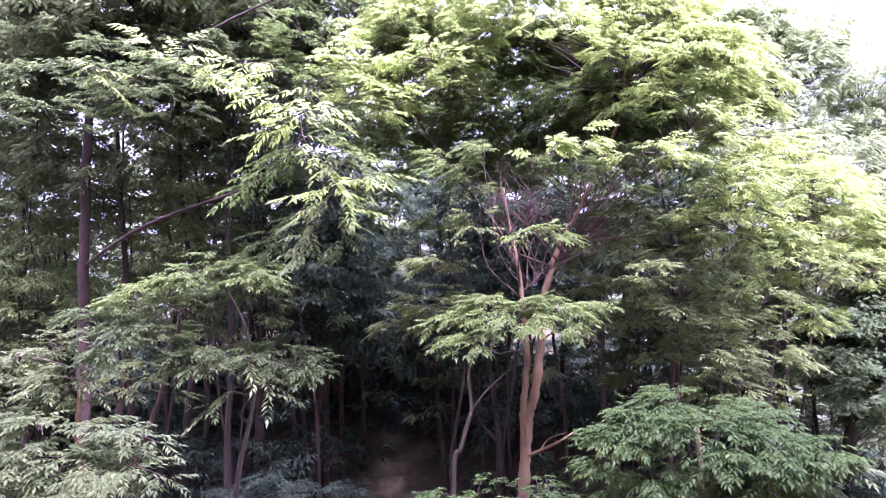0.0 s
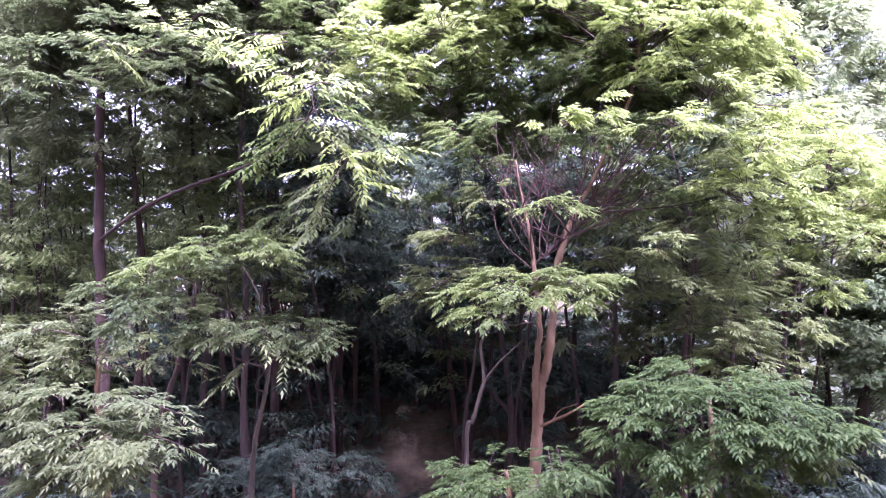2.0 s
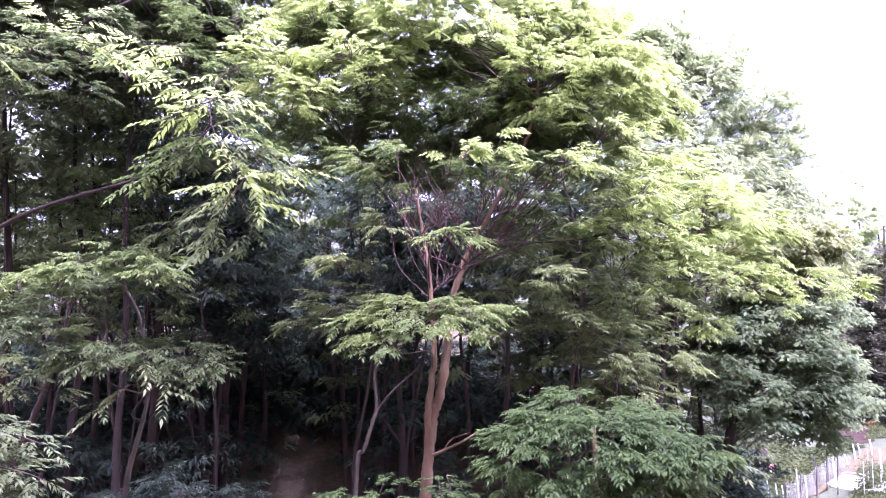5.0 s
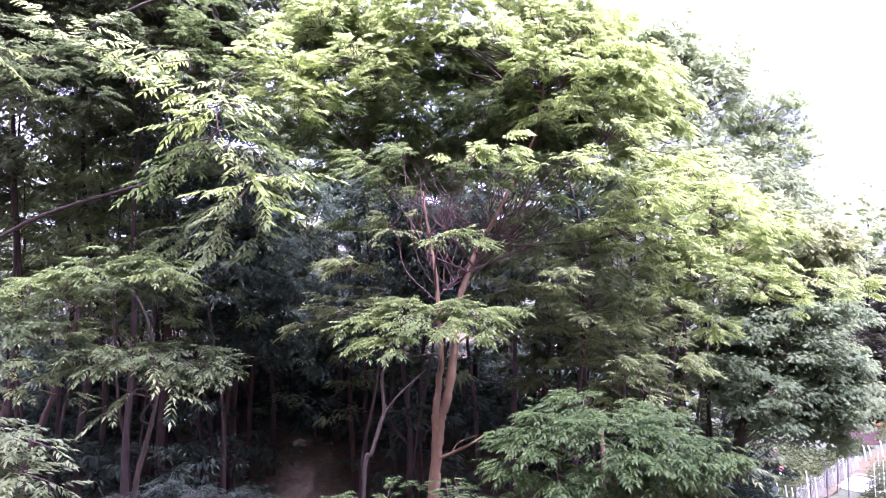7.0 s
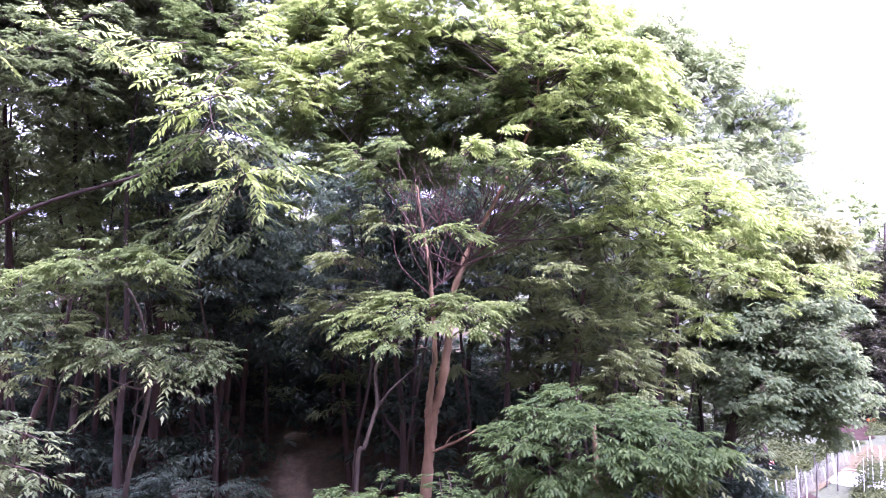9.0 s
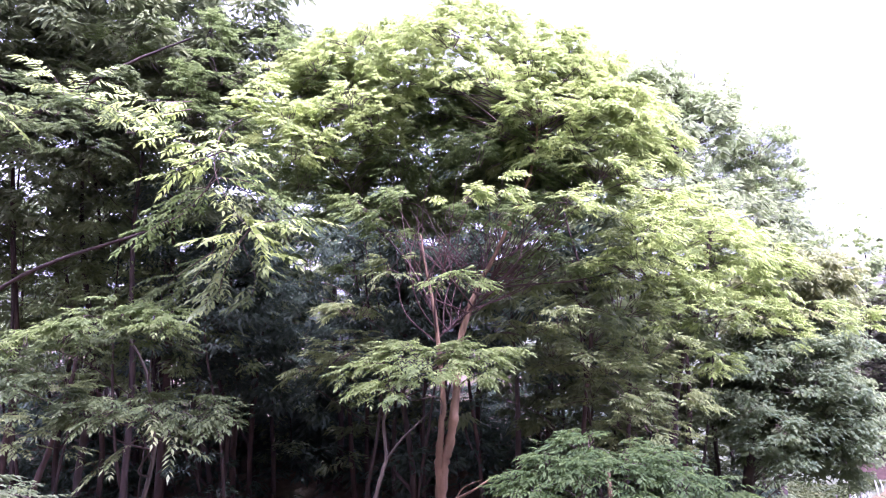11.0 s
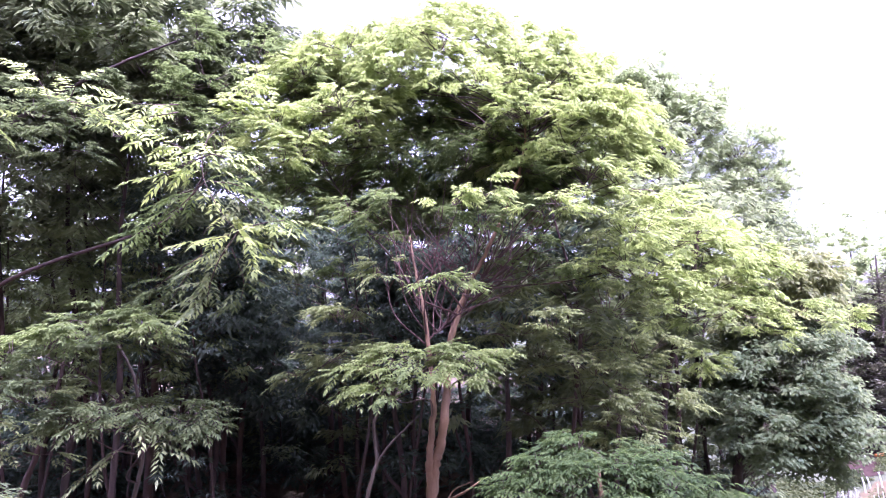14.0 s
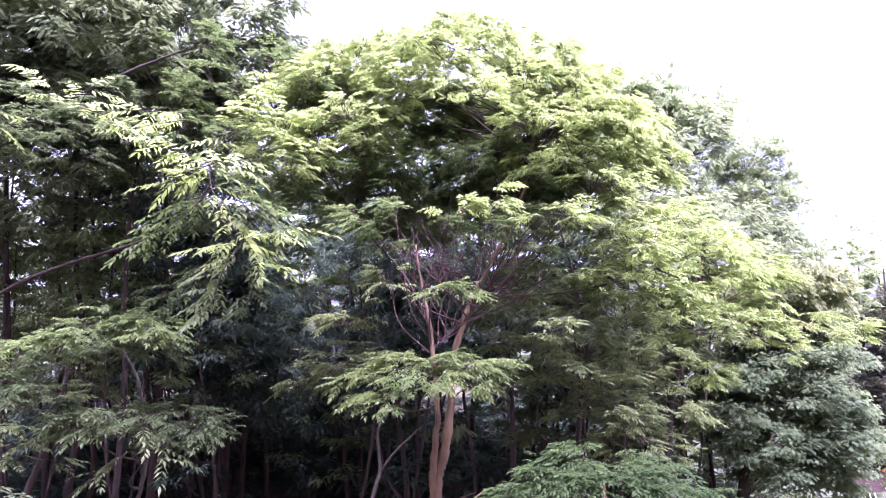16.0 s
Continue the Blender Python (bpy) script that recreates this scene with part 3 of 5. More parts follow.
# boughs that reach out to the open side
for place, rx, rz in (
        ((-5.49, 8.20, 9.19), 0.38, 0.18), ((-4.83, 8.00, 9.19), 0.34, 0.16), ((-4.34, 8.00, 9.15), 0.30, 0.15), ((-5.48, 8.60, 8.96), 0.44, 0.18), ((-4.84, 8.60, 9.03), 0.44, 0.18),
        ((-4.21, 8.60, 9.10), 0.36, 0.18), ((-5.99, 8.80, 9.88), 0.45, 0.18), ((-5.46, 9.20, 10.21), 0.47, 0.18), ((-4.58, 9.00, 9.92), 0.46, 0.18), ((-6.55, 7.80, 9.23), 0.40, 0.16),
        ((-5.94, 7.90, 9.30), 0.37, 0.16), ((-7.36, 8.40, 9.07), 0.43, 0.18), ((-6.87, 8.80, 9.04), 0.45, 0.18), ((-5.97, 8.80, 9.24), 0.45, 0.18), ((-7.53, 9.00, 10.35), 0.53, 0.20)):
    spray(left_tree, place, rx, rz, 0.5, limb=False, size=1.1, material=PALE)
bough(left_tree, [(-4.54, 7.80, 9.15), (-4.61, 7.70, 9.35), (-4.71, 7.60, 9.57)], 6, 1.30, SUNLIT)
bough(left_tree, [(-4.41, 7.80, 9.15), (-4.26, 7.70, 9.31), (-4.12, 7.60, 9.44)], 5, 1.30, SUNLIT)
bough(left_tree, [(-4.34, 7.80, 9.22), (-4.01, 7.70, 9.09), (-3.69, 7.60, 8.84)], 8, 1.30, SUNLIT)
bough(left_tree, [(-3.12, 8.00, 9.21), (-3.36, 7.90, 9.18), (-3.67, 7.80, 9.18)], 7, 1.30, SUNLIT)
bough(left_tree, [(-3.12, 8.00, 9.11), (-3.35, 7.90, 9.04), (-3.64, 7.80, 8.96)], 7, 1.30, SUNLIT)
bough(left_tree, [(-5.36, 7.90, 9.19), (-5.58, 7.80, 9.26), (-5.29, 7.70, 9.01)], 6, 1.30, SUNLIT)
# the bough that hangs farthest out
bough(left_tree, [(-2.67, 8.60, 9.17), (-2.76, 8.00, 8.75), (-2.67, 7.60, 8.19), (-2.38, 7.40, 7.69), (-2.17, 7.35, 7.44), (-1.98, 7.30, 7.18)], 22, 1.40, SUNLIT)
bough(left_tree, [(-2.19, 7.35, 7.47), (-2.38, 7.30, 7.16), (-2.47, 7.30, 6.91), (-2.51, 7.30, 6.71)], 16, 1.30, LIT_TIP)
bough(left_tree, [(-2.65, 7.60, 8.12), (-2.93, 7.60, 7.84), (-3.26, 7.60, 7.63), (-3.46, 7.60, 7.51)], 16, 1.30, SHADED)
bough(left_tree, [(-2.78, 7.70, 8.05), (-3.01, 7.70, 7.98), (-3.17, 7.70, 7.75)], 9, 1.30, SHADED)
bough(left_tree, [(-2.69, 7.70, 8.45), (-2.88, 7.60, 8.33), (-3.09, 7.50, 8.19)], 8, 1.45, SUNLIT)
bough(left_tree, [(-2.75, 7.70, 8.42), (-2.55, 7.60, 8.44), (-2.32, 7.50, 8.33)], 7, 1.45, SUNLIT)
bough(left_tree, [(-2.72, 7.70, 8.45), (-2.98, 7.60, 8.56), (-3.18, 7.50, 8.65)], 8, 1.45, SUNLIT)
bough(left_tree, [(-2.65, 7.70, 8.15), (-2.34, 7.80, 8.11), (-2.05, 7.70, 7.90), (-1.82, 7.60, 7.63)], 15, 1.25, SHADED)
bough(left_tree, [(-2.48, 7.80, 8.07), (-2.24, 7.70, 7.88), (-2.11, 7.60, 7.69)], 8, 1.30, LIT_TIP)
bough(left_tree, [(-2.20, 7.35, 7.47), (-1.96, 7.40, 7.56), (-1.68, 7.40, 7.59)], 7, 1.30, SUNLIT)
bough(left_tree, [(-2.26, 7.35, 7.45), (-2.34, 7.30, 7.41), (-2.47, 7.20, 7.36)], 5, 1.40, SUNLIT)
bough(left_tree, [(-2.40, 7.80, 7.36), (-2.26, 7.80, 6.99), (-2.29, 7.80, 6.73)], 9, 1.20, PALE)
bough(left_tree, [(-2.87, 8.20, 7.35), (-3.25, 8.20, 7.11), (-3.60, 8.20, 6.84)], 11, 1.25, PALE)
bough(left_tree, [(-3.04, 8.30, 7.19), (-3.22, 8.30, 6.94), (-3.32, 8.30, 6.76)], 7, 1.20, PALE)
# crowns in the duller woodland leaf, their shade put into the colour
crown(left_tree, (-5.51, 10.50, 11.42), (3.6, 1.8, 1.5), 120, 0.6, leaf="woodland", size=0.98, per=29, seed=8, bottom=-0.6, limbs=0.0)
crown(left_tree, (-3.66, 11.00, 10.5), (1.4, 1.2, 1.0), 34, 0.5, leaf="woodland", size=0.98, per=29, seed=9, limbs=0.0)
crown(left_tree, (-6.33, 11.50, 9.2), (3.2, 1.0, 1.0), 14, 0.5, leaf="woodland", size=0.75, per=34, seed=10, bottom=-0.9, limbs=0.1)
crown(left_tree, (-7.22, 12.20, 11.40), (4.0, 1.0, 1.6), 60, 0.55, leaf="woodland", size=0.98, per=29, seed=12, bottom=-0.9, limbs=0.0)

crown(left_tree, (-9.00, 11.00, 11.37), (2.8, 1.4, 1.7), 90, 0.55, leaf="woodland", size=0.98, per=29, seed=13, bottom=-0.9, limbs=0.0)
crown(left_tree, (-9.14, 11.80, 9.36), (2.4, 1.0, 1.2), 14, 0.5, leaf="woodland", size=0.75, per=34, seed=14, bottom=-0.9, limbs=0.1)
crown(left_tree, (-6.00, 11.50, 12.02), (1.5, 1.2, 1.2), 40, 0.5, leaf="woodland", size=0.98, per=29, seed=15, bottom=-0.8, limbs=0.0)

# ---------------------------------------------------------------- low trees on the near bank
low_tree = thing("small_tree", on_ground(*(-4.20, 9.00, 3.70)[:2]), "young tree with a thin leaning stem and layered leaf sprays", "tree")
stem(low_tree, [on_ground(*(-4.35, 9.00, 3.70)[:2]), (-4.22, 9.00, 2.97), (-4.15, 9.00, 3.77), (-4.03, 9.00, 4.28), (-3.91, 9.00, 4.95), (-4.00, 8.90, 5.85), (-4.22, 8.70, 6.45)], 0.045, 0.015, n=8, material=BARK_GREY)
for place, rx, rz in (
        ((-4.05, 8.00, 6.71), 0.42, 0.10), ((-3.53, 7.90, 6.57), 0.41, 0.10), ((-4.21, 7.80, 6.52), 0.40, 0.10), ((-4.52, 7.70, 6.35), 0.39, 0.10), ((-4.91, 7.70, 6.28), 0.36, 0.10),
        ((-3.25, 7.80, 6.52), 0.22, 0.08)):
    spray(low_tree, place, rx, rz, 0.55, limb=False, material=MID_LEAF)
# under-sprays in a darker leaf, so the shade beneath is coloured in
for place, rx, rz in (
        ((-4.28, 8.40, 6.34), 0.50, 0.12), ((-4.73, 8.20, 6.10), 0.45, 0.12), ((-3.82, 8.50, 6.38), 0.43, 0.12), ((-4.90, 7.60, 5.94), 0.35, 0.12), ((-5.19, 7.50, 6.04), 0.32, 0.12),
        ((-4.63, 7.60, 5.78), 0.32, 0.10), ((-4.89, 7.40, 5.70), 0.34, 0.12)):
    spray(low_tree, place, rx, rz, 0.55, limb=False, material=PALE)
for place, rx, rz in (
        ((-4.28, 7.80, 5.49), 0.32, 0.08), ((-3.90, 7.90, 5.57), 0.40, 0.10), ((-3.40, 7.90, 5.55), 0.40, 0.10), ((-2.92, 7.80, 5.51), 0.36, 0.10), ((-2.62, 7.90, 5.41), 0.25, 0.10)):
    spray(low_tree, place, rx, rz, 0.5, limb=False, material=PALE)
bough(low_tree, [(-3.44, 7.70, 5.49), (-3.20, 7.60, 5.34), (-3.03, 7.50, 5.10)], 8, 1.20, LIT_TIP)
bough(low_tree, [(-3.65, 7.90, 5.14), (-3.80, 7.80, 4.99), (-3.95, 7.70, 4.86)], 8, 1.00, LIT_TIP)
bough(low_tree, [(-4.28, 7.80, 5.54), (-4.39, 7.70, 5.48), (-4.55, 7.70, 5.37)], 6, 1.00, LIT_TIP)
for goal in ((-4.05, 8.00, 6.64), (-3.52, 7.90, 6.50), (-4.52, 7.70, 6.30), (-4.90, 7.60, 5.91), (-3.90, 7.90, 5.50), (-2.92, 7.80, 5.47), (-4.28, 7.80, 5.45)):
    v, f = limb_to(low_tree, Vector(goal) - Vector((0, 0, 0.1)))[0]
    tagged(mesh_object("branch", v, f, TWIG, low_tree, True), kind="stuff")

lean_tree = thing("small_tree", on_ground(*(-6.09, 9.60, 3.92)[:2]), "leaning reddish brown trunk of a young tree among leaves", "tree")
stem(lean_tree, [on_ground(*(-6.17, 9.60, 3.92)[:2]), (-6.04, 9.60, 3.61), (-5.90, 9.60, 4.12), (-5.59, 9.60, 4.99), (-5.30, 9.50, 5.83), (-5.19, 9.40, 6.54)], 0.06, 0.02, n=8, material=BARK_RED)
spray(lean_tree, (-5.43, 9.60, 5.58), 0.73, 0.2, 0.6)
spray(lean_tree, (-5.69, 9.40, 5.13), 0.63, 0.2, 0.6)
crooked_tree = thing("small_tree", on_ground(*(-1.35, 10.60, 3.34)[:2]), "thin pale crooked stem with a bare side branch", "tree")
stem(crooked_tree, [on_ground(*(-1.40, 10.60, 3.34)[:2]), (-1.34, 10.60, 3.34), (-1.22, 10.60, 3.77), (-1.09, 10.60, 4.20), (-1.03, 10.60, 4.42), (-1.06, 10.60, 4.95), (-0.90, 10.50, 5.35), (-1.09, 10.40, 6.06)], 0.04, 0.018, n=8, material=BARK_GREY)
stem(crooked_tree, [(-1.03, 10.60, 4.36), (-0.82, 10.50, 4.64), (-0.57, 10.40, 4.88), (-0.34, 10.30, 5.09)], 0.02, 0.009, "limb", BARK_GREY, 6, 6)
spray(crooked_tree, (-1.32, 10.20, 6.14), 0.69, 0.2, 0.6)

near_tree = thing("small_tree", on_ground(*(-5.20, 7.20, 3.90)[:2]), "young tree with broad drooping sprays of pale topped leaves", "tree")
stem(near_tree, [on_ground(*(-5.34, 7.40, 3.84)[:2]), (-5.31, 7.40, 3.84), (-5.34, 7.30, 4.71), (-5.28, 7.30, 5.43)], 0.06, 0.02, n=8)
# light upper sprays over darker lower ones: light and shade by leaf colour
for place, rx, rz in (
        ((-6.22, 7.40, 5.67), 0.33, 0.08), ((-5.76, 7.50, 5.73), 0.29, 0.08), ((-6.35, 7.30, 5.38), 0.32, 0.08), ((-5.67, 7.20, 5.32), 0.30, 0.08), ((-5.42, 7.40, 5.43), 0.23, 0.08),
        ((-6.87, 7.40, 5.54), 0.38, 0.08), ((-6.75, 7.20, 5.09), 0.36, 0.08)):
    spray(near_tree, place, rx, rz, 0.5, limb=False, size=1.05, material=LIT_TIP)
for place, rx, rz in (
        ((-6.15, 7.30, 5.01), 0.38, 0.10), ((-5.56, 7.30, 5.01), 0.34, 0.10), ((-6.33, 7.00, 4.80), 0.37, 0.10), ((-5.67, 6.90, 4.67), 0.36, 0.10), ((-5.04, 6.90, 4.64), 0.35, 0.10),
        ((-4.43, 6.90, 4.56), 0.24, 0.10), ((-5.99, 6.80, 4.28), 0.36, 0.10), ((-5.15, 6.70, 4.29), 0.34, 0.10), ((-4.56, 6.80, 4.25), 0.32, 0.10), ((-5.48, 6.70, 3.98), 0.35, 0.10),
        ((-4.75, 6.70, 3.98), 0.34, 0.10)):
    spray(near_tree, place, rx, rz, 0.55, limb=False, size=1.05, material=PALE)
for place, rx, rz in (
        ((-5.64, 6.50, 4.93), 0.30, 0.07), ((-5.18, 6.50, 4.96), 0.32, 0.07), ((-4.69, 6.50, 4.91), 0.32, 0.07), ((-4.27, 6.50, 4.84), 0.23, 0.06), ((-5.23, 6.30, 4.65), 0.29, 0.07),
        ((-4.76, 6.30, 4.61), 0.29, 0.07), ((-4.32, 6.30, 4.61), 0.28, 0.07), ((-3.95, 6.30, 4.55), 0.19, 0.06), ((-4.89, 6.20, 4.35), 0.27, 0.07), ((-4.43, 6.20, 4.36), 0.21, 0.07)):
    spray(near_tree, place, rx, rz, 0.45, limb=False, size=1.05, material=LIT_TIP)
bough(near_tree, [(-4.36, 6.50, 4.87), (-4.02, 6.40, 4.87), (-3.69, 6.30, 4.80)], 9, 1.00, LIT_TIP)
bough(near_tree, [(-4.20, 6.40, 4.59), (-3.83, 6.30, 4.54), (-3.55, 6.20, 4.48)], 9, 1.00, LIT_TIP)
bough(near_tree, [(-5.17, 6.30, 4.60), (-4.86, 6.20, 4.46), (-4.70, 6.10, 4.26)], 9, 1.00, LIT_TIP)
bough(near_tree, [(-4.60, 6.30, 4.64), (-4.29, 6.20, 4.47), (-4.15, 6.10, 4.28)], 9, 1.00, LIT_TIP)
bough(near_tree, [(-5.63, 7.20, 5.32), (-5.27, 7.10, 5.37), (-4.95, 7.00, 5.28)], 9, 1.00, LIT_TIP)
for goal in ((-6.21, 7.40, 5.60), (-5.67, 7.20, 5.26), (-5.66, 6.90, 4.60), (-4.27, 6.50, 4.80), (-4.32, 6.30, 4.57), (-4.89, 6.20, 4.29), (-6.33, 7.00, 4.73)):
    v, f = limb_to(near_tree, goal)[0]
    tagged(mesh_object("branch", v, f, TWIG, near_tree, True), kind="stuff")

umbrella_tree = thing("small_tree", on_ground(*(1.78, 7.80, 3.71)[:2]), "low umbrella-shaped tree with layered bright green leaves", "tree")
stem(umbrella_tree, [on_ground(*(1.67, 7.90, 3.68)[:2]), (1.70, 7.90, 3.30), (1.75, 7.80, 4.03), (1.73, 7.80, 4.73)], 0.06, 0.025, n=8)
for place, rx, rz in (
        ((1.53, 8.00, 4.99), 0.47, 0.10), ((1.07, 7.80, 4.77), 0.40, 0.10), ((1.91, 7.70, 4.87), 0.44, 0.10), ((2.26, 7.50, 4.77), 0.39, 0.10), ((0.66, 7.60, 4.53), 0.29, 0.12)):
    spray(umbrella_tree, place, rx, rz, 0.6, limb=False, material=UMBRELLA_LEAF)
for place, rx, rz in (
        ((0.93, 7.30, 4.66), 0.38, 0.10), ((1.40, 7.20, 4.74), 0.46, 0.10), ((1.85, 7.00, 4.74), 0.44, 0.10), ((2.25, 6.90, 4.71), 0.36, 0.10), ((2.52, 6.80, 4.66), 0.28, 0.08),
        ((2.75, 6.80, 4.56), 0.21, 0.08), ((1.59, 6.90, 4.63), 0.36, 0.10), ((2.02, 6.80, 4.63), 0.36, 0.10), ((2.34, 6.70, 4.57), 0.27, 0.10)):
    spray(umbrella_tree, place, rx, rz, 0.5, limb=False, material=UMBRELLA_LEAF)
for place, rx, rz in (
        ((0.78, 7.60, 4.28), 0.29, 0.12), ((1.16, 7.40, 4.31), 0.39, 0.12), ((1.62, 7.30, 4.27), 0.43, 0.12), ((2.07, 7.20, 4.24), 0.38, 0.12), ((2.45, 7.20, 4.22), 0.24, 0.12),
        ((1.21, 7.40, 3.98), 0.39, 0.15), ((1.77, 7.20, 3.98), 0.43, 0.15)):
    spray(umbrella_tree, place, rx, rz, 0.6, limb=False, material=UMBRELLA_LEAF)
bough(umbrella_tree, [(2.44, 6.90, 4.58), (2.63, 6.80, 4.56), (2.85, 6.70, 4.55)], 8, 1.05, LIT_TIP)
bough(umbrella_tree, [(2.27, 6.90, 4.49), (2.46, 6.80, 4.44), (2.52, 6.70, 4.35)], 8, 1.05, LIT_TIP)
for goal in ((1.53, 8.00, 4.90), (1.06, 7.80, 4.68), (2.26, 7.50, 4.68), (1.85, 7.00, 4.67), (2.52, 6.80, 4.60), (0.93, 7.30, 4.60)):
    v, f = limb_to(umbrella_tree, Vector(goal) - Vector((0, 0, 0.14)), rise=0.0)[0]
    tagged(mesh_object("branch", v, f, TWIG, umbrella_tree, True), kind="stuff")

bush = thing("bush", on_ground(*(-0.51, 7.40, 3.84)[:2]), "spreading green bush at the foot of the slender tree", "bush")
stem(bush, [on_ground(*(-0.53, 7.60, 3.78)[:2]), (-0.49, 7.50, 3.33), (-0.51, 7.40, 3.96)], 0.05, 0.02, n=8)
for place, rx, rz in (((-0.84, 7.60, 3.90), 0.61, 0.2), ((0.04, 7.20, 4.02), 0.46, 0.18), ((-0.50, 7.20, 3.79), 0.91, 0.25)):
    spray(bush, place, rx, rz, 0.6, material=UMBRELLA_LEAF)
low_bush = thing("bush", on_ground(*(-4.16, 10.40, 2.88)[:2]), "low dark green bush under the young trees", "bush")
stem(low_bush, [on_ground(*(-4.16, 10.40, 2.88)[:2]), (-4.10, 10.30, 2.09), (-4.08, 10.20, 3.03)], 0.04, 0.015, n=8)
# this bush wears the darkened leaf, its shade in the colour
spray(low_bush, (-4.09, 10.20, 3.26), 0.73, 0.22, 0.6, material=SHADE_DARKENED_LEAF)
spray(low_bush, (-3.30, 10.40, 3.05), 0.66, 0.2, 0.6, material=SHADE_DARKENED_LEAF)
spray(low_bush, (-4.76, 10.20, 3.07), 0.60, 0.2, 0.6, material=SHADE_DARKENED_LEAF)

# ---------------------------------------------------------------- broad-leaved tree at the edge of the garden
broad_tree = thing("tree", on_ground(*(6.34, 15.00, 3.87)[:2]), "dense broad-leaved tree with dark glossy leaves beside the garden", "tree")
stem(broad_tree, [on_ground(*(6.34, 15.00, 3.87)[:2]), (6.30, 15.00, 2.64), (6.73, 15.00, 4.61), (7.10, 15.00, 6.37), (7.13, 15.00, 7.64)], 0.14, 0.03, material=BARK_DARK)
crown(broad_tree, (7.67, 15.20, 5.23), (1.25, 1.3, 1.9), 110, 0.55, "ovate", 0.85, seed=21, bottom=-0.9, limbs=0.3)
crown(broad_tree, (7.63, 15.20, 3.90), (1.3, 1.2, 0.9), 60, 0.5, "ovate", 0.85, seed=22, bottom=-0.9, limbs=0.3)
for place, rx, rz in (
        ((8.14, 13.80, 4.17), 0.56, 0.16), ((7.77, 13.80, 5.20), 0.58, 0.2), ((6.18, 13.40, 4.56), 0.68, 0.35),
        ((6.32, 13.40, 3.68), 0.51, 0.25), ((5.32, 13.20, 4.80), 0.72, 0.25), ((7.54, 14.00, 3.68), 0.71, 0.3),
        ((6.24, 13.60, 5.55), 0.80, 0.25), ((7.27, 13.80, 5.89), 0.70, 0.2), ((7.57, 13.80, 4.45), 0.70, 0.25), ((7.94, 13.80, 3.66), 0.52, 0.2), ((6.94, 13.60, 4.20), 0.63, 0.25), ((6.91, 13.60, 5.04), 0.69, 0.25), ((5.66, 13.40, 4.12), 0.57, 0.25)):
    spray(broad_tree, place, rx, rz, 0.55, leaf="ovate", size=0.85, limb=False)

edge_tree = thing("tree", on_ground(*(4.13, 13.00, 4.18)[:2]), "feathery tree with sunlit yellow-green boughs at the wood's edge", "tree")
stem(edge_tree, [on_ground(*(4.13, 13.00, 4.18)[:2]), (4.12, 13.00, 3.64), (4.25, 12.80, 5.27), (4.52, 12.00, 6.84), (4.79, 11.80, 8.34)], 0.1, 0.03, material=BARK_DARK)
crown(edge_tree, (4.5, 12.00, 7.35), (1.25, 1.2, 1.3), 80, 0.42, size=0.8, seed=23, bottom=-0.7, limbs=0.3, material=SUNLIT)
# top of the broad tree, its sunlight painted by the lighter leaf
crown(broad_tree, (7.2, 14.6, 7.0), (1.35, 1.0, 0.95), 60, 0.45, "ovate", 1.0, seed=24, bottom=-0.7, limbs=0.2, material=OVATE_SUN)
for place, rx, rz in (
        ((6.23, 11.60, 6.53), 0.59, 0.2), ((5.76, 11.60, 7.36), 0.59, 0.2), ((7.59, 12.40, 6.29), 0.58, 0.18),
        ((4.23, 10.80, 5.69), 0.55, 0.2), ((3.65, 10.40, 6.58), 0.79, 0.25), ((4.71, 10.80, 6.60), 0.82, 0.25),
        ((5.44, 11.20, 6.23), 0.76, 0.2), ((3.69, 10.40, 8.27), 0.70, 0.22), ((4.20, 10.60, 7.71), 0.72, 0.22)):
    spray(edge_tree, place, rx, rz, 0.55, limb=False, material=SUNLIT)


# ---------------------------------------------------------------- woods behind
def wood_tree(x, y, h, r, spread, seed, leaf="woodland", count=34, size=1.0, lean=0.0, low=0.45, per=36, material=None,
              label="tall slim woodland tree with a dark trunk", small=0.8, limbs=0.45, shell=0.3, foliage=None):
    if y < 16 and -0.28 < x / y < -0.15:       # the litter slope stays open
        x = y * (-0.31 - 0.06 * (seed % 4) if seed % 2 else -0.12 + 0.045 * (seed % 3))
    g = on_ground(x, y)
    h, low = h - bank_rise(x, y), low - 0.5 * bank_rise(x, y) / h
    t = thing("tree", g, label, "tree", "trees of the wood")
    rng = np.random.default_rng(seed)
    pts = [g]
    for k in range(1, 5):
        s = k / 4
        pts.append((x + lean * s * h + rng.normal(0, 0.14), y + rng.normal(0, 0.14), g[2] + h * 0.8 * s))
    stem(t, pts, r, r * 0.25, material=material or (BARK_DARK if seed % 3 else BARK_RED), n=5, sides=7)
    if seed % 2:                       # a second stem from low down
        k = 1
        side = rng.choice([-1, 1])
        stem(t, [pts[k], (x + side * 0.35, y, pts[k][2] + 1.0), (x + side * (0.6 + rng.uniform(0, 0.6)), y, g[2] + h * 0.75)], r * 0.6, r * 0.2, "limb", BARK_DARK, 5, 6)
    crown(t, (x + lean * h * 0.75, y, g[2] + h * (0.5 + low / 2)), (spread, spread * 0.9, h * (1 - low) / 2), count, small, leaf, size, seed,
          per=per, bottom=-0.95, limbs=limbs, shell=shell, material=foliage)
    return t


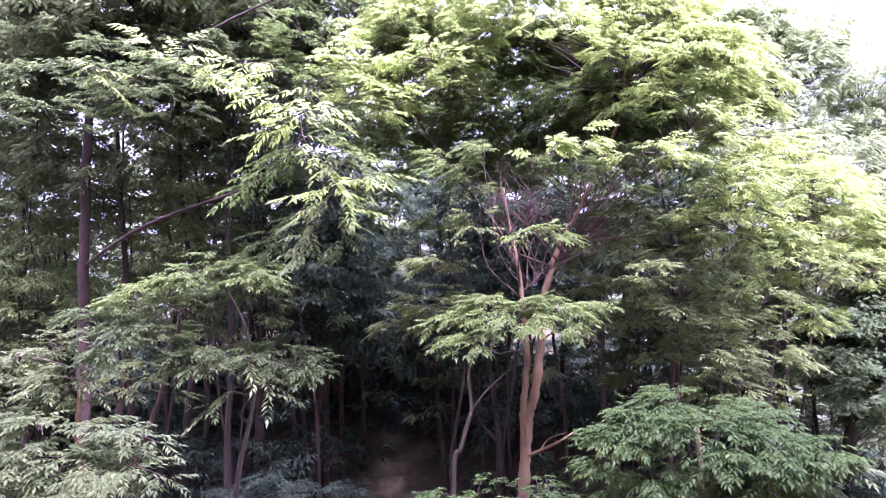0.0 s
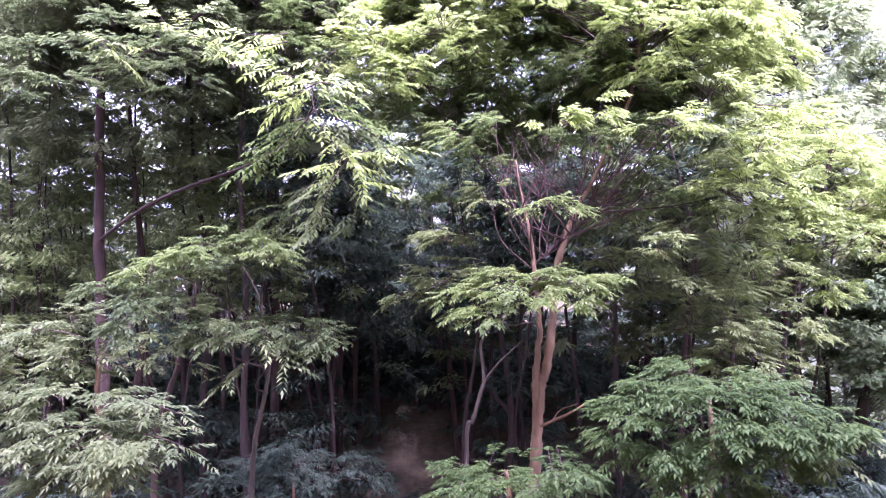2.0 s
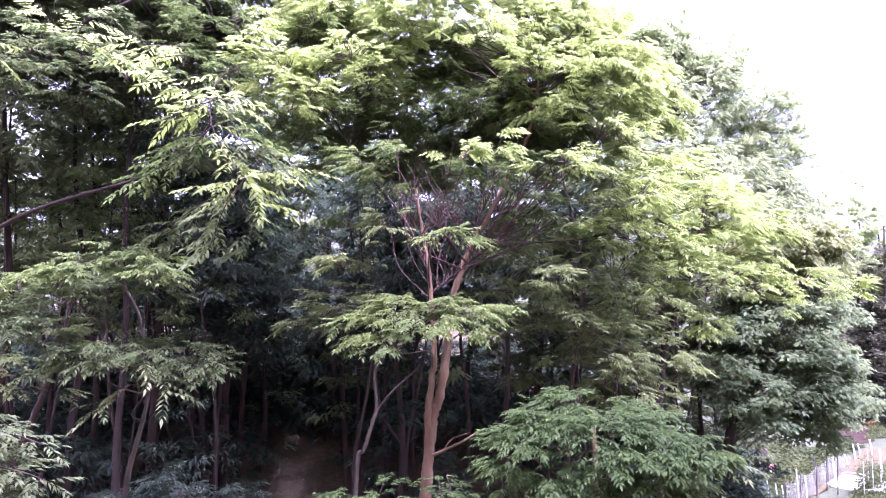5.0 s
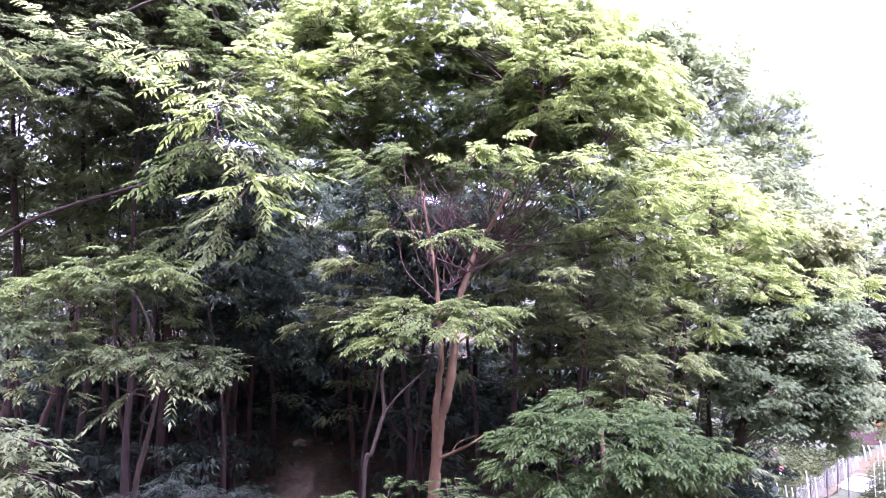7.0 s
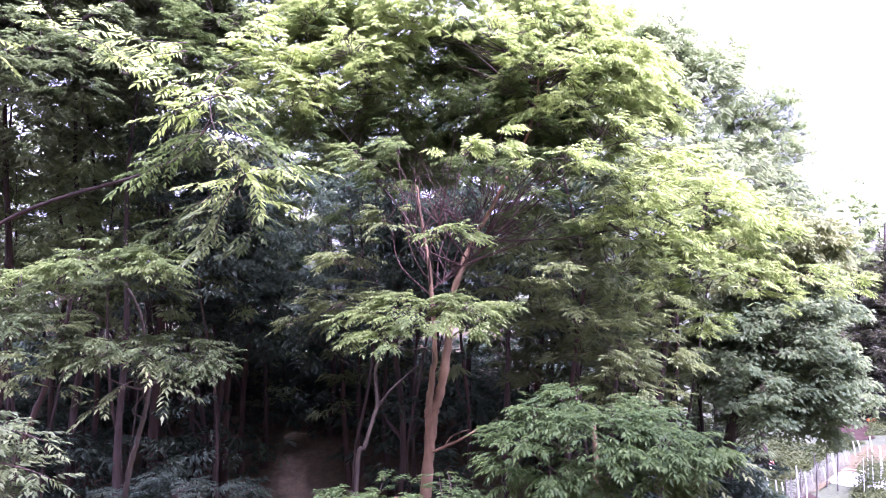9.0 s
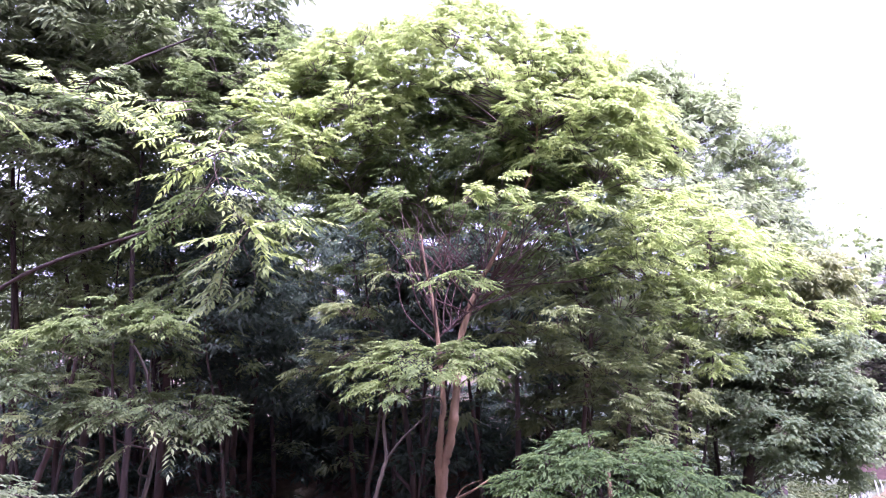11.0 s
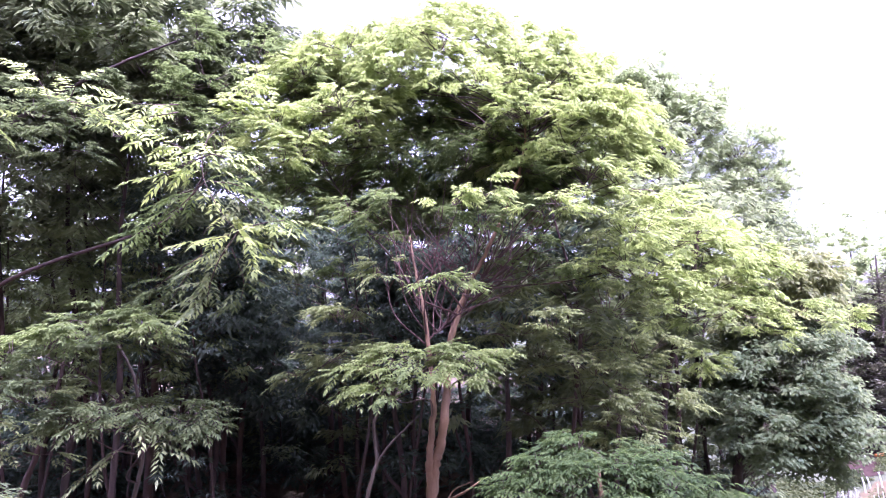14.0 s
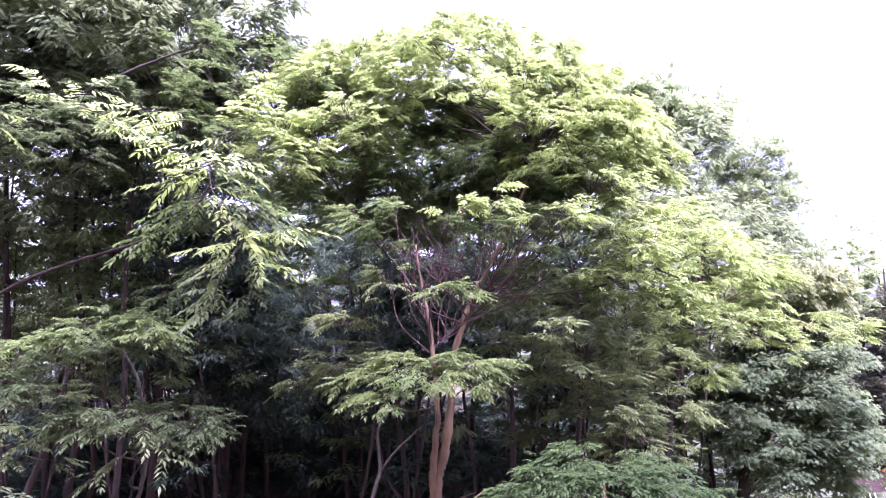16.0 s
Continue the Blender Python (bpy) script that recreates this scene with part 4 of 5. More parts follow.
rng0 = np.random.default_rng(5)
for k, (x, y) in enumerate((
        (-15.36, 15.00, 6.37)[:2], (-12.54, 13.00, 6.35)[:2], (-14.63, 16.00, 6.38)[:2], (-10.99, 12.60, 6.34)[:2], (-10.68, 13.00, 6.35)[:2], (-11.43, 15.00, 6.37)[:2], (-8.07, 12.40, 6.34)[:2], (-8.59, 15.00, 6.37)[:2], (-7.58, 14.00, 6.36)[:2],
        (-6.64, 15.50, 6.38)[:2], (-4.84, 14.50, 6.36)[:2], (-4.75, 16.00, 6.38)[:2], (-3.53, 15.00, 6.37)[:2], (-2.52, 14.50, 6.36)[:2], (-2.12, 15.50, 6.38)[:2],
        (-0.99, 14.00, 6.36)[:2], (-0.60, 17.00, 6.39)[:2], (0.58, 15.00, 6.37)[:2], (1.38, 13.50, 6.35)[:2], (2.17, 16.00, 6.38)[:2], (2.38, 12.40, 6.34)[:2],
        (3.02, 12.80, 6.34)[:2], (4.38, 15.00, 6.37)[:2], (4.73, 14.00, 6.36)[:2], (6.34, 16.50, 6.39)[:2])):
    tall = x < -0.36 * y
    # shorter trees of the inner wood get the shade-coloured leaf
    wood_tree(x, y, rng0.uniform(12.5, 14.5) if tall else rng0.uniform(9.0, 10.8), rng0.uniform(0.045, 0.08), rng0.uniform(1.9, 2.5), 100 + k, lean=rng0.normal(0, 0.02),
              low=rng0.uniform(0.52, 0.62) if tall else rng0.uniform(0.28, 0.45), size=1.2, per=16, count=42 if tall else 34, limbs=0.15,
              foliage=None if tall or x > 2 else SHADE_DARKENED_LEAF)
for k in range(24):
    wood_tree(-34 + 42.0 * ((k * 0.618) % 1.0), 18.0 + 26.0 * k / 24, rng0.uniform(9.0, 11.5), rng0.uniform(0.08, 0.15), rng0.uniform(2.4, 3.2), 140 + k,
              lean=rng0.normal(0, 0.03), low=rng0.uniform(0.1, 0.35), size=1.7, per=16, count=21, small=1.0, limbs=0.15)


# Extra trees, largely hidden, added so their crowns shade the wood's floor.
for k in range(16):
    wood_tree(-12.5 + 17.0 * ((k * 0.618 + 0.45) % 1.0), 14.0 + 10.0 * ((k * 0.7549 + 0.1) % 1.0), rng0.uniform(10.0, 11.5), rng0.uniform(0.06, 0.1), rng0.uniform(2.5, 3.2), 240 + k,
              low=rng0.uniform(0.5, 0.6), count=26, size=1.5, per=20, limbs=0.1)
for x, y in ((4.81, 16.50, 6.39)[:2], (6.16, 18.00, 6.40)[:2], (7.47, 19.00, 6.42)[:2], (9.09, 20.50, 6.43)[:2]):
    wood_tree(x, y, rng0.uniform(7.0, 8.0), 0.08, 1.9, int(260 + x * 7), low=0.05, count=44, per=26)
# two in three take a lighter leaf, brightening the inner wood by colour
for k in range(24):
    wood_tree(-23.0 + 22.0 * ((k * 0.618 + 0.2) % 1.0), 15.0 + 7.0 * ((k * 0.7549 + 0.6) % 1.0), rng0.uniform(7.5, 9.5), rng0.uniform(0.05, 0.08), rng0.uniform(1.5, 2.0), 270 + k,
              "ovate" if k % 3 else "woodland", lean=rng0.normal(0, 0.04), low=rng0.uniform(0.2, 0.35), count=24, size=1.05, per=17, limbs=0.1)


def undergrowth(x, y, w, h, seed, leaf="woodland", size=0.75, per=40):
    if y < 18.0 and -0.28 < x / y < -0.15 and seed % 2:
        return None
    g = on_ground(x, y)
    h = max(0.8, h - 0.8 * bank_rise(x, y))
    t = thing("bush", g, "dark leafy bush in the shade of the wood", "bush", "bushes under the trees")
    stem(t, [g, (x + 0.05, y, g[2] + h * 0.3), (x, y + 0.05, g[2] + h * 0.6)], 0.03, 0.012, n=4, sides=6, material=BARK_DARK)
    # bush leaves are coloured for the shade they stand in
    crown(t, (x, y, g[2] + h * 0.5), (w, w * 0.8, h * 0.5), 14, 0.6, leaf, size, seed, per=per, bottom=-0.9, limbs=0.15, shell=0.3, material=SHADE_DARKENED_LEAF)
    return t


for k in range(104):
    x, y = -25 + 31.5 * ((k * 0.618 + 0.3) % 1.0), 11.5 + 14.0 * ((k * 0.7549) % 1.0)
    size = rng0.uniform(0.9, 1.7), rng0.uniform(1.4, 3.4)
    if y > 14.5 or not -0.28 < x / y < -0.15:       # the bare litter slope between them
        undergrowth(x, y, *size, 300 + k, per=11 if y < 16 else 7, size=1.05 if y < 16 else 1.4)
for k in range(22):
    undergrowth(-36.0 + 2.1 * k, 33.0 + 3.0 * ((k * 0.618) % 1.0), 1.9, rng0.uniform(4.2, 5.6), 470 + k, size=2.0, per=9)
for k in range(16):
    undergrowth(-13.0 + 0.95 * k, 17.5 + 4.0 * ((k * 0.618) % 1.0), 1.1, rng0.uniform(1.8, 2.8), 500 + k, size=1.05, per=15)
for k in range(24):                    # a thicket that closes the wood's far side
    undergrowth(-24.0 + 1.4 * k, 25.5 + 2.5 * ((k * 0.618) % 1.0), 1.3, rng0.uniform(3.0, 4.2), 440 + k, size=1.4, per=16)
for k in range(9):
    y = 18.2 + 0.7 * (k % 3)
    undergrowth(y * (-0.31 + 0.024 * k), y, 1.0, rng0.uniform(2.6, 3.4) + 1.5, 540 + k, size=1.1, per=20)
for k in range(8):
    d = 13.0 + 0.9 * k
    undergrowth(d * (0.36 + 0.075 * ((k * 0.618) % 1.0)), d, rng0.uniform(0.6, 0.9), rng0.uniform(1.6, 2.6), 400 + k, "ovate", 0.9, 24)

for (x, y), w, h in (((-6.22, 10.80, 3.63)[:2], 0.8, 2.0), ((-5.72, 11.40, 3.49)[:2], 0.9, 2.4), ((-4.84, 11.80, 3.40)[:2], 0.9, 2.6), ((-3.76, 11.20, 3.54)[:2], 0.8, 2.2), ((-3.44, 12.40, 3.25)[:2], 0.8, 2.0),
                     ((-7.49, 11.80, 3.40)[:2], 0.9, 2.8), ((-8.13, 11.20, 3.54)[:2], 1.0, 2.6), ((-5.78, 12.80, 3.16)[:2], 1.0, 3.6), ((-4.76, 13.20, 3.06)[:2], 1.0, 3.8), ((-2.38, 12.80, 3.16)[:2], 0.7, 1.6), ((-7.28, 13.40, 3.02)[:2], 1.0, 3.8)):
    undergrowth(x, y, w, h, int(800 + x * 31), size=0.85, per=24)
for x, y in ((3.9, 15.2), (4.9, 17.6), (2.9, 14.6), (6.3, 17.0)):
    wood_tree(x, y, 7.2, 0.06, 1.4, int(900 + x * 10), low=0.12, count=30, size=0.95, per=26, limbs=0.2)
wood_tree(*(2.81, 17.50, 5.81)[:2], 7.5, 0.06, 1.5, 760, low=0.2, count=36, size=1.0, per=30, limbs=0.2)
undergrowth(*(5.91, 13.80, 2.92)[:2], 0.8, 2.9, 431, "ovate", 0.9, 34)

for k, (x, y) in enumerate(((-12.73, 15.50, 6.38)[:2], (-12.03, 14.00, 6.36)[:2], (-11.90, 13.20, 6.35)[:2], (-13.68, 14.50, 6.36)[:2], (-13.31, 13.50, 6.35)[:2], (-14.97, 14.50, 6.36)[:2], (-13.25, 17.00, 6.39)[:2])):
    wood_tree(x, y, 9.0, 0.06, 1.5, 720 + k, low=0.12, count=36, size=0.95, per=26, limbs=0.15)

for k, (x, y) in enumerate(((-8.6, 13.4), (-9.9, 15.2), (-7.4, 13.0), (-6.1, 12.6), (-7.0, 15.6), (-5.2, 13.6), (-4.4, 12.8), (-5.6, 16.4), (-3.6, 13.8), (-10.9, 13.9), (-1.6, 13.4), (-0.6, 14.6), (-10.4, 12.6), (-11.6, 14.6), (-9.6, 11.9), (-12.9, 15.8))):
    # lit leaf tone on the left, shaded tone elsewhere, both by colour
    wood_tree(x, y, 10.2 - 0.5 * (k % 3), 0.045, 1.5, 780 + k, low=0.42, count=30, size=0.68, per=27, limbs=0.35, foliage=LIT_SAPLING if x < -0.42 * y else SHADE_DARKENED_LEAF, label="slim leafy sapling under taller trees")

for k, (x, y) in enumerate(((-8.06, 12.50), (-7.15, 13.20), (-5.65, 12.20), (-5.80, 13.60), (-2.95, 17.50))):
    wood_tree(x, y, 13.0 if x < -4 else 9.5, 0.11 - 0.01 * (k % 3), 1.7, 930 + 2 * k, low=0.66, count=22, size=0.9, per=22, limbs=0.3, label="stout dark woodland trunk at the edge of the slope")

# trees that rise over the garden's edge, paler for the haze put into colour
sky_label = "tall airy tree with grey-green leaves against the sky"
def sky_tree(x, y, top, lumps, seed):
    g = on_ground(x, y)
    t = thing("tree", g, sky_label, "tree", "trees of the wood")
    stem(t, [g, (x - 0.1, y, top * 0.4), (x + 0.1, y, top * 0.7), (x, y, top * 0.92)], 0.16, 0.04, material=BARK_DARK, n=6, sides=7)
    for k, (c, r, n) in enumerate(lumps):
        crown(t, c, (r, r * 0.9, r * 0.85), int(n * 1.25), 0.5, "grey", 0.75, seed + k, per=26, bottom=-0.8, limbs=0.8, shell=0.35)
    return t


sky_tree(*(7.91, 21.00, 2.94)[:2], 14.2, (((6.61, 21.00, 13.48), 1.68, 80), ((8.14, 21.00, 13.11), 1.42, 64), ((7.73, 21.50, 10.84), 1.60, 64), ((5.69, 21.00, 12.19), 1.42, 50), ((5.23, 20.50, 13.66), 1.04, 34), ((6.99, 21.00, 14.36), 1.15, 40), ((6.10, 20.50, 13.96), 0.9, 36), ((8.85, 21.50, 13.74), 1.36, 48)), 500)
sky_tree(*(10.77, 23.00, 2.63)[:2], 13.0, (((10.86, 23.00, 12.56), 1.46, 56), ((11.61, 23.00, 11.17), 1.36, 54), ((10.29, 23.00, 9.78), 1.94, 90), ((11.73, 23.00, 9.00), 1.46, 60), ((9.95, 23.00, 11.57), 1.17, 30)), 520)
far_label = "rounded grey-green tree beyond the garden"
for k, (x, y, z) in enumerate(((20.36, 36.50, 11.73), (20.76, 35.00, 10.99), (23.22, 37.00, 11.65), (23.41, 35.50, 11.12), (26.02, 37.50, 11.88), (26.50, 36.00, 11.35), (28.82, 37.00, 11.80))):
    wood_tree(x, y, z + 1.0, 0.15, 2.7 + 0.3 * (k % 3), 611 + k, "grey", 60, 1.6, low=0.1, per=22, label=far_label, small=1.1, limbs=0.05)
for k in range(4, 12):
    wood_tree(14.2 + 3.6 * k, 27.5 + 2.6 * k + 2.5 * (k % 2), 9.6 + 0.55 * k + 0.7 * (k % 3), 0.15, 2.9 + 0.2 * k, 211 + k, "grey", 18, 1.6 + 0.05 * k, low=0.02, per=24,
              label=far_label, small=1.0, limbs=0.1)


def pine(x, y, h, w, seed):
    """Tiered pine: whorls of level branches with tufts of needles."""
    g = on_ground(x, y)
    t = thing("pine", g, "dark pine with tiers of grey-green needles", "tree", "pines beyond the garden")
    stem(t, [g, (x, y, g[2] + h * 0.5), (x + 0.1, y, g[2] + h)], 0.14, 0.03, material=BARK_DARK, n=6, sides=7)
    rng = np.random.default_rng(seed)
    wood, P, D = [], [], []
    for k in range(15):
        z = g[2] + h * (0.05 + 0.86 * k / 15)
        for b in range(6):
            a = b * 1.05 + k * 0.7 + rng.normal(0, 0.2)
            L = w * (1.05 - 0.85 * k / 15) * rng.uniform(0.7, 1.15)
            zb = z + rng.normal(0, 0.25)
            e = np.array([x + L * math.cos(a), y + L * math.sin(a), zb + rng.uniform(0.0, 0.5) * L])
            c = np.array([x, y, zb])
            line = smooth_line([c, c + (e - c) * 0.5 - UP * 0.06 * L, e], 4)
            wood.append(tube(line, np.linspace(0.035, 0.008, len(line)), 4))
            m = int(24 * L)
            s = rng.uniform(0.3, 1.0, m) ** 0.7
            q = c + (e - c) * s[:, None] + np.stack([rng.normal(0, 0.2, m), rng.normal(0, 0.2, m), rng.normal(0.03, 0.12, m)], 1)
            for j in range(3):
                P.append(q)
                D.append(np.stack([math.cos(a) + rng.normal(0, 0.8, m), math.sin(a) + rng.normal(0, 0.8, m), rng.uniform(-0.1, 0.9, m)], 1))
    v, f = join(wood)
    tagged(mesh_object("branch", v, f, BARK_DARK, t, True), kind="stuff")
    P, D = np.concatenate(P), np.concatenate(D)
    v, f = flat_leaves(P, D, UP + rng.normal(0, 0.4, P.shape), np.full(len(P), 0.27), np.full(len(P), 0.036))
    tagged(mesh_object("needle_foliage", v, f, NEEDLE, t), kind="stuff")
    return t


for k, ((x, y, z), w) in enumerate((((21.44, 32.50, 9.46), 2.5), ((23.78, 33.50, 10.27), 2.8), ((20.78, 33.60, 8.28), 2.3), ((25.36, 33.00, 9.65), 2.8))):
    pine(x, y, z, w, 401 + k)


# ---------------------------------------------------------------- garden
# Red soil, darkened so that the tree shade on it lies in the colour.
SOIL = plain_material("shaded_red_soil", (0.02, 0.012, 0.009), (0.042, 0.025, 0.019), 5.0, 1.0, 0.6)
WHITE_PLASTIC = plain_material("white_plastic", (0.5, 0.49, 0.45), (0.62, 0.61, 0.56), 3.0, 0.4, 0.1)
PALE_POLE = plain_material("pale_pole", (0.6, 0.58, 0.54), (0.78, 0.76, 0.72), 12.0, 0.5, 0.1)
DARK_STAKE = plain_material("dark_stake", (0.06, 0.055, 0.05), (0.14, 0.12, 0.1), 20.0, 0.7, 0.2)
ORANGE_PLASTIC = plain_material("orange_plastic", (0.75, 0.22, 0.05), (0.85, 0.3, 0.08), 6.0, 0.4, 0.05)
RED_PAINT = plain_material("faded_red_paint", (0.5, 0.13, 0.1), (0.62, 0.22, 0.17), 9.0, 0.6, 0.1)
GRASS = leaf_material("weed_leaf", (0.03, 0.044, 0.017), (0.045, 0.06, 0.024), (0.066, 0.082, 0.034), (0.18, 0.22, 0.06), 0.7, 0.25)


def net_material():
    m, nt, nd, ln, bs = nodes_of("grey_net")
    ln.new(ramp(nt, noise_fac(nt, 7.0, 4), [(0.3, (0.12, 0.13, 0.085)), (0.7, (0.19, 0.2, 0.135))]), bs.inputs["Base Color"])
    bs.inputs["Roughness"].default_value = 0.8
    tr = nd.new("ShaderNodeBsdfTransparent")
    mx = nd.new("ShaderNodeMixShader")
    mx.inputs[0].default_value = 0.4
    ln.new(bs.outputs[0], mx.inputs[1])
    ln.new(tr.outputs[0], mx.inputs[2])
    ln.new(mx.outputs[0], nd["Material Output"].inputs["Surface"])
    return m


NET = net_material()


def ground_patch(name, corners, lift, material, label, category, cells=24, fray=0.25):
    """A patch of ground cover between four corners, with an uneven edge."""
    a, b, c, d = (np.array(q) for q in corners)
    u, w = np.meshgrid(np.linspace(0, 1, cells), np.linspace(0, 1, cells))
    p = (a * (1 - u[..., None]) + b * u[..., None]) * (1 - w[..., None]) + (d * (1 - u[..., None]) + c * u[..., None]) * w[..., None]
    p[..., 0] += fray * np.sin(p[..., 1] * 2.3) * 0.5
    p[..., 1] += fray * np.sin(p[..., 0] * 3.1) * 0.5
    z = ground_height(p[..., 0], p[..., 1]) + lift + 0.02 * np.sin(p[..., 0] * 7) * np.sin(p[..., 1] * 6)
    v = np.dstack([p, z[..., None]]).reshape(-1, 3)
    i = (np.arange(cells - 1)[:, None] * cells + np.arange(cells - 1)[None]).ravel()
    ob = mesh_object(name, v, np.stack([i, i + 1, i + cells + 1, i + cells], 1), material, None, True)
    return tagged(ob, label, category, kind="structure")


PATH_EARTH = plain_material("trodden_earth", (0.06, 0.048, 0.025), (0.1, 0.08, 0.043), 4.0, 1.0, 0.5)
ground_patch("path", ((10.16, 19.96), (18.56, 26.10), (21.22, 29.80), (15.31, 25.58)), 0.05, PATH_EARTH, "bare reddish earth path through the garden", "path")
# first patch paints the shade on the ground under the broad tree
ground_patch("shaded_soil_bed", ((3.6, 13.2), (8.6, 16.2), (13.6, 24.6), (6.0, 25.5)), 0.035, SOIL, "dark earth patch standing for shade under the broad tree", "soil", 40, 0.6)
ground_patch("shaded_soil_bed", ((15.41, 27.23), (18.00, 28.45), (21.83, 34.42), (18.81, 33.65)), 0.04, SOIL, "bare red earth below the trees", "soil")


def weeds(corners, n, seed, blade, label):
    rng = np.random.default_rng(seed)
    a, b, c, d = (np.array(q) for q in corners)
    u, w = rng.uniform(0, 1, (n, 1)), rng.uniform(0, 1, (n, 1))
    p = (a * (1 - u) + b * u) * (1 - w) + (d * (1 - u) + c * u) * w
    z = ground_height(p[:, 0], p[:, 1])
    h = np.clip(0.12 + 0.12 * np.sin(p[:, 0] * 2.1) * np.sin(p[:, 1] * 1.7) + rng.normal(0, 0.05, n), 0.02, 0.5)
    q = np.stack([p[:, 0], p[:, 1], z + h * rng.uniform(0.2, 1, n)], 1)
    az = rng.uniform(0, 6.28, n)
    D = np.stack([np.cos(az), np.sin(az), rng.uniform(-0.2, 0.9, n)], 1)
    v, f = flat_leaves(q, D, UP + rng.normal(0, 0.3, (n, 3)), blade * rng.uniform(0.6, 1.3, n), blade * 0.28 * rng.uniform(0.7, 1.2, n))
    return tagged(mesh_object("weeds", v, f, GRASS), label, "weeds", kind="stuff")


weeds(((8.13, 19.45), (9.97, 20.06), (14.44, 25.07), (12.26, 27.52)), 9000, 1, 0.14, "low bright green weeds beside the garden fence")
weeds(((17.70, 28.45), (21.06, 30.28), (23.44, 33.65), (20.28, 32.21)), 2500, 2, 0.12, "low green weeds beyond the path")
weeds(((11.51, 19.45), (13.11, 19.45), (16.81, 24.82), (14.44, 23.67)), 3000, 3, 0.12, "low weeds between the garden beds")


weeds(((6.6, 16.6), (9.2, 18.4), (12.4, 23.6), (9.6, 24.4)), 7000, 6, 0.16, "low dark green weeds under the broad tree")
weeds(((14.15, 25.40), (15.52, 26.10), (17.00, 27.42), (15.52, 27.23)), 1500, 4, 0.14, "scattered green weeds along the earth path")
weeds(((10.13, 23.67), (13.51, 24.82), (15.09, 26.56), (12.49, 28.03)), 5000, 5, 0.2, "taller dark green weeds below the broad tree")


def stake(x, y, h, r, material, name, label, lean=(0, 0), group="garden stakes"):
    g = on_ground(x, y)
    t = thing(name, g, label, "stake", group)
    top = (x + lean[0], y + lean[1], g[2] + h)
    v, f = tube([(g[0], g[1], g[2] - 0.05), ((x + top[0]) / 2 + 0.01, y, g[2] + h / 2), top], [r, r, r * 0.8], 7)
    mesh_object("pole", v, f, material, t, True)
    v, f = tube([(top[0], top[1], top[2] - 0.02), (top[0], top[1], top[2] + 0.015)], [r * 1.25, r * 0.7], 7)
    mesh_object("cap", v, f, material, t, True)
    return t


for (x, y), h in (((11.84, 21.77), 0.9), ((10.92, 19.96), 1.05), ((12.01, 21.35), 1.25), ((12.11, 20.94), 1.6), ((10.01, 19.70), 0.7)):
    stake(x, y, h, 0.022, DARK_STAKE, "garden_stake", "thin dark garden stake by the net fence", (0.04, 0))
for (x, y), h in (((10.34, 19.85), 1.0), ((9.41, 19.70), 0.7), ((9.70, 19.80), 0.6), ((10.64, 19.96), 0.8), ((9.96, 19.96), 0.5)):
    stake(x, y, h, 0.02, PALE_POLE, "garden_stake", "thin pale garden stake by the net fence", (-0.05, 0))
for (x, y), h in (((12.90, 22.41), 0.8), ((16.36, 25.93), 0.6), ((14.89, 23.09), 0.95), ((14.49, 24.43), 0.5), ((15.29, 25.24), 0.6), ((16.00, 26.10), 0.4)):
    stake(x, y, h, 0.032, WHITE_PLASTIC, "garden_pole", "thick white garden pole in a vegetable bed", (-0.08, 0), "white garden poles")


def net_fence():
    pts = [(9.65, 19.21), (10.60, 20.22), (11.60, 21.17), (12.59, 22.28), (13.40, 23.09), (14.29, 23.96)]
    t = thing("net_fence", on_ground(*pts[0]), "sagging grey net fence along the garden", "fence")
    for k, (a, b) in enumerate(zip(pts, pts[1:])):
        s = np.linspace(0, 1, 9)
        w = np.linspace(0, 1, 6)
        S, W = np.meshgrid(s, w)
        x = a[0] + (b[0] - a[0]) * S
        y = a[1] + (b[1] - a[1]) * S
        z = ground_height(x, y) + 0.02 + W * (0.78 - 0.12 * np.sin(S * np.pi))
        x = x + 0.04 * np.sin(S * 9 + W * 4 + k)
        front = np.stack([x, y, z], -1).reshape(-1, 3)
        i = (np.arange(5)[:, None] * 9 + np.arange(8)[None]).ravel()
        f = np.stack([i, i + 1, i + 10, i + 9], 1)
        mesh_object("net_panel", front, f, NET, t, True)
        g = on_ground(*a)
        v, f = tube([g, (g[0], g[1], g[2] + 0.85)], [0.018, 0.018], 6)
        mesh_object("post", v, f, DARK_STAKE, t, True)
    return t


net_fence()


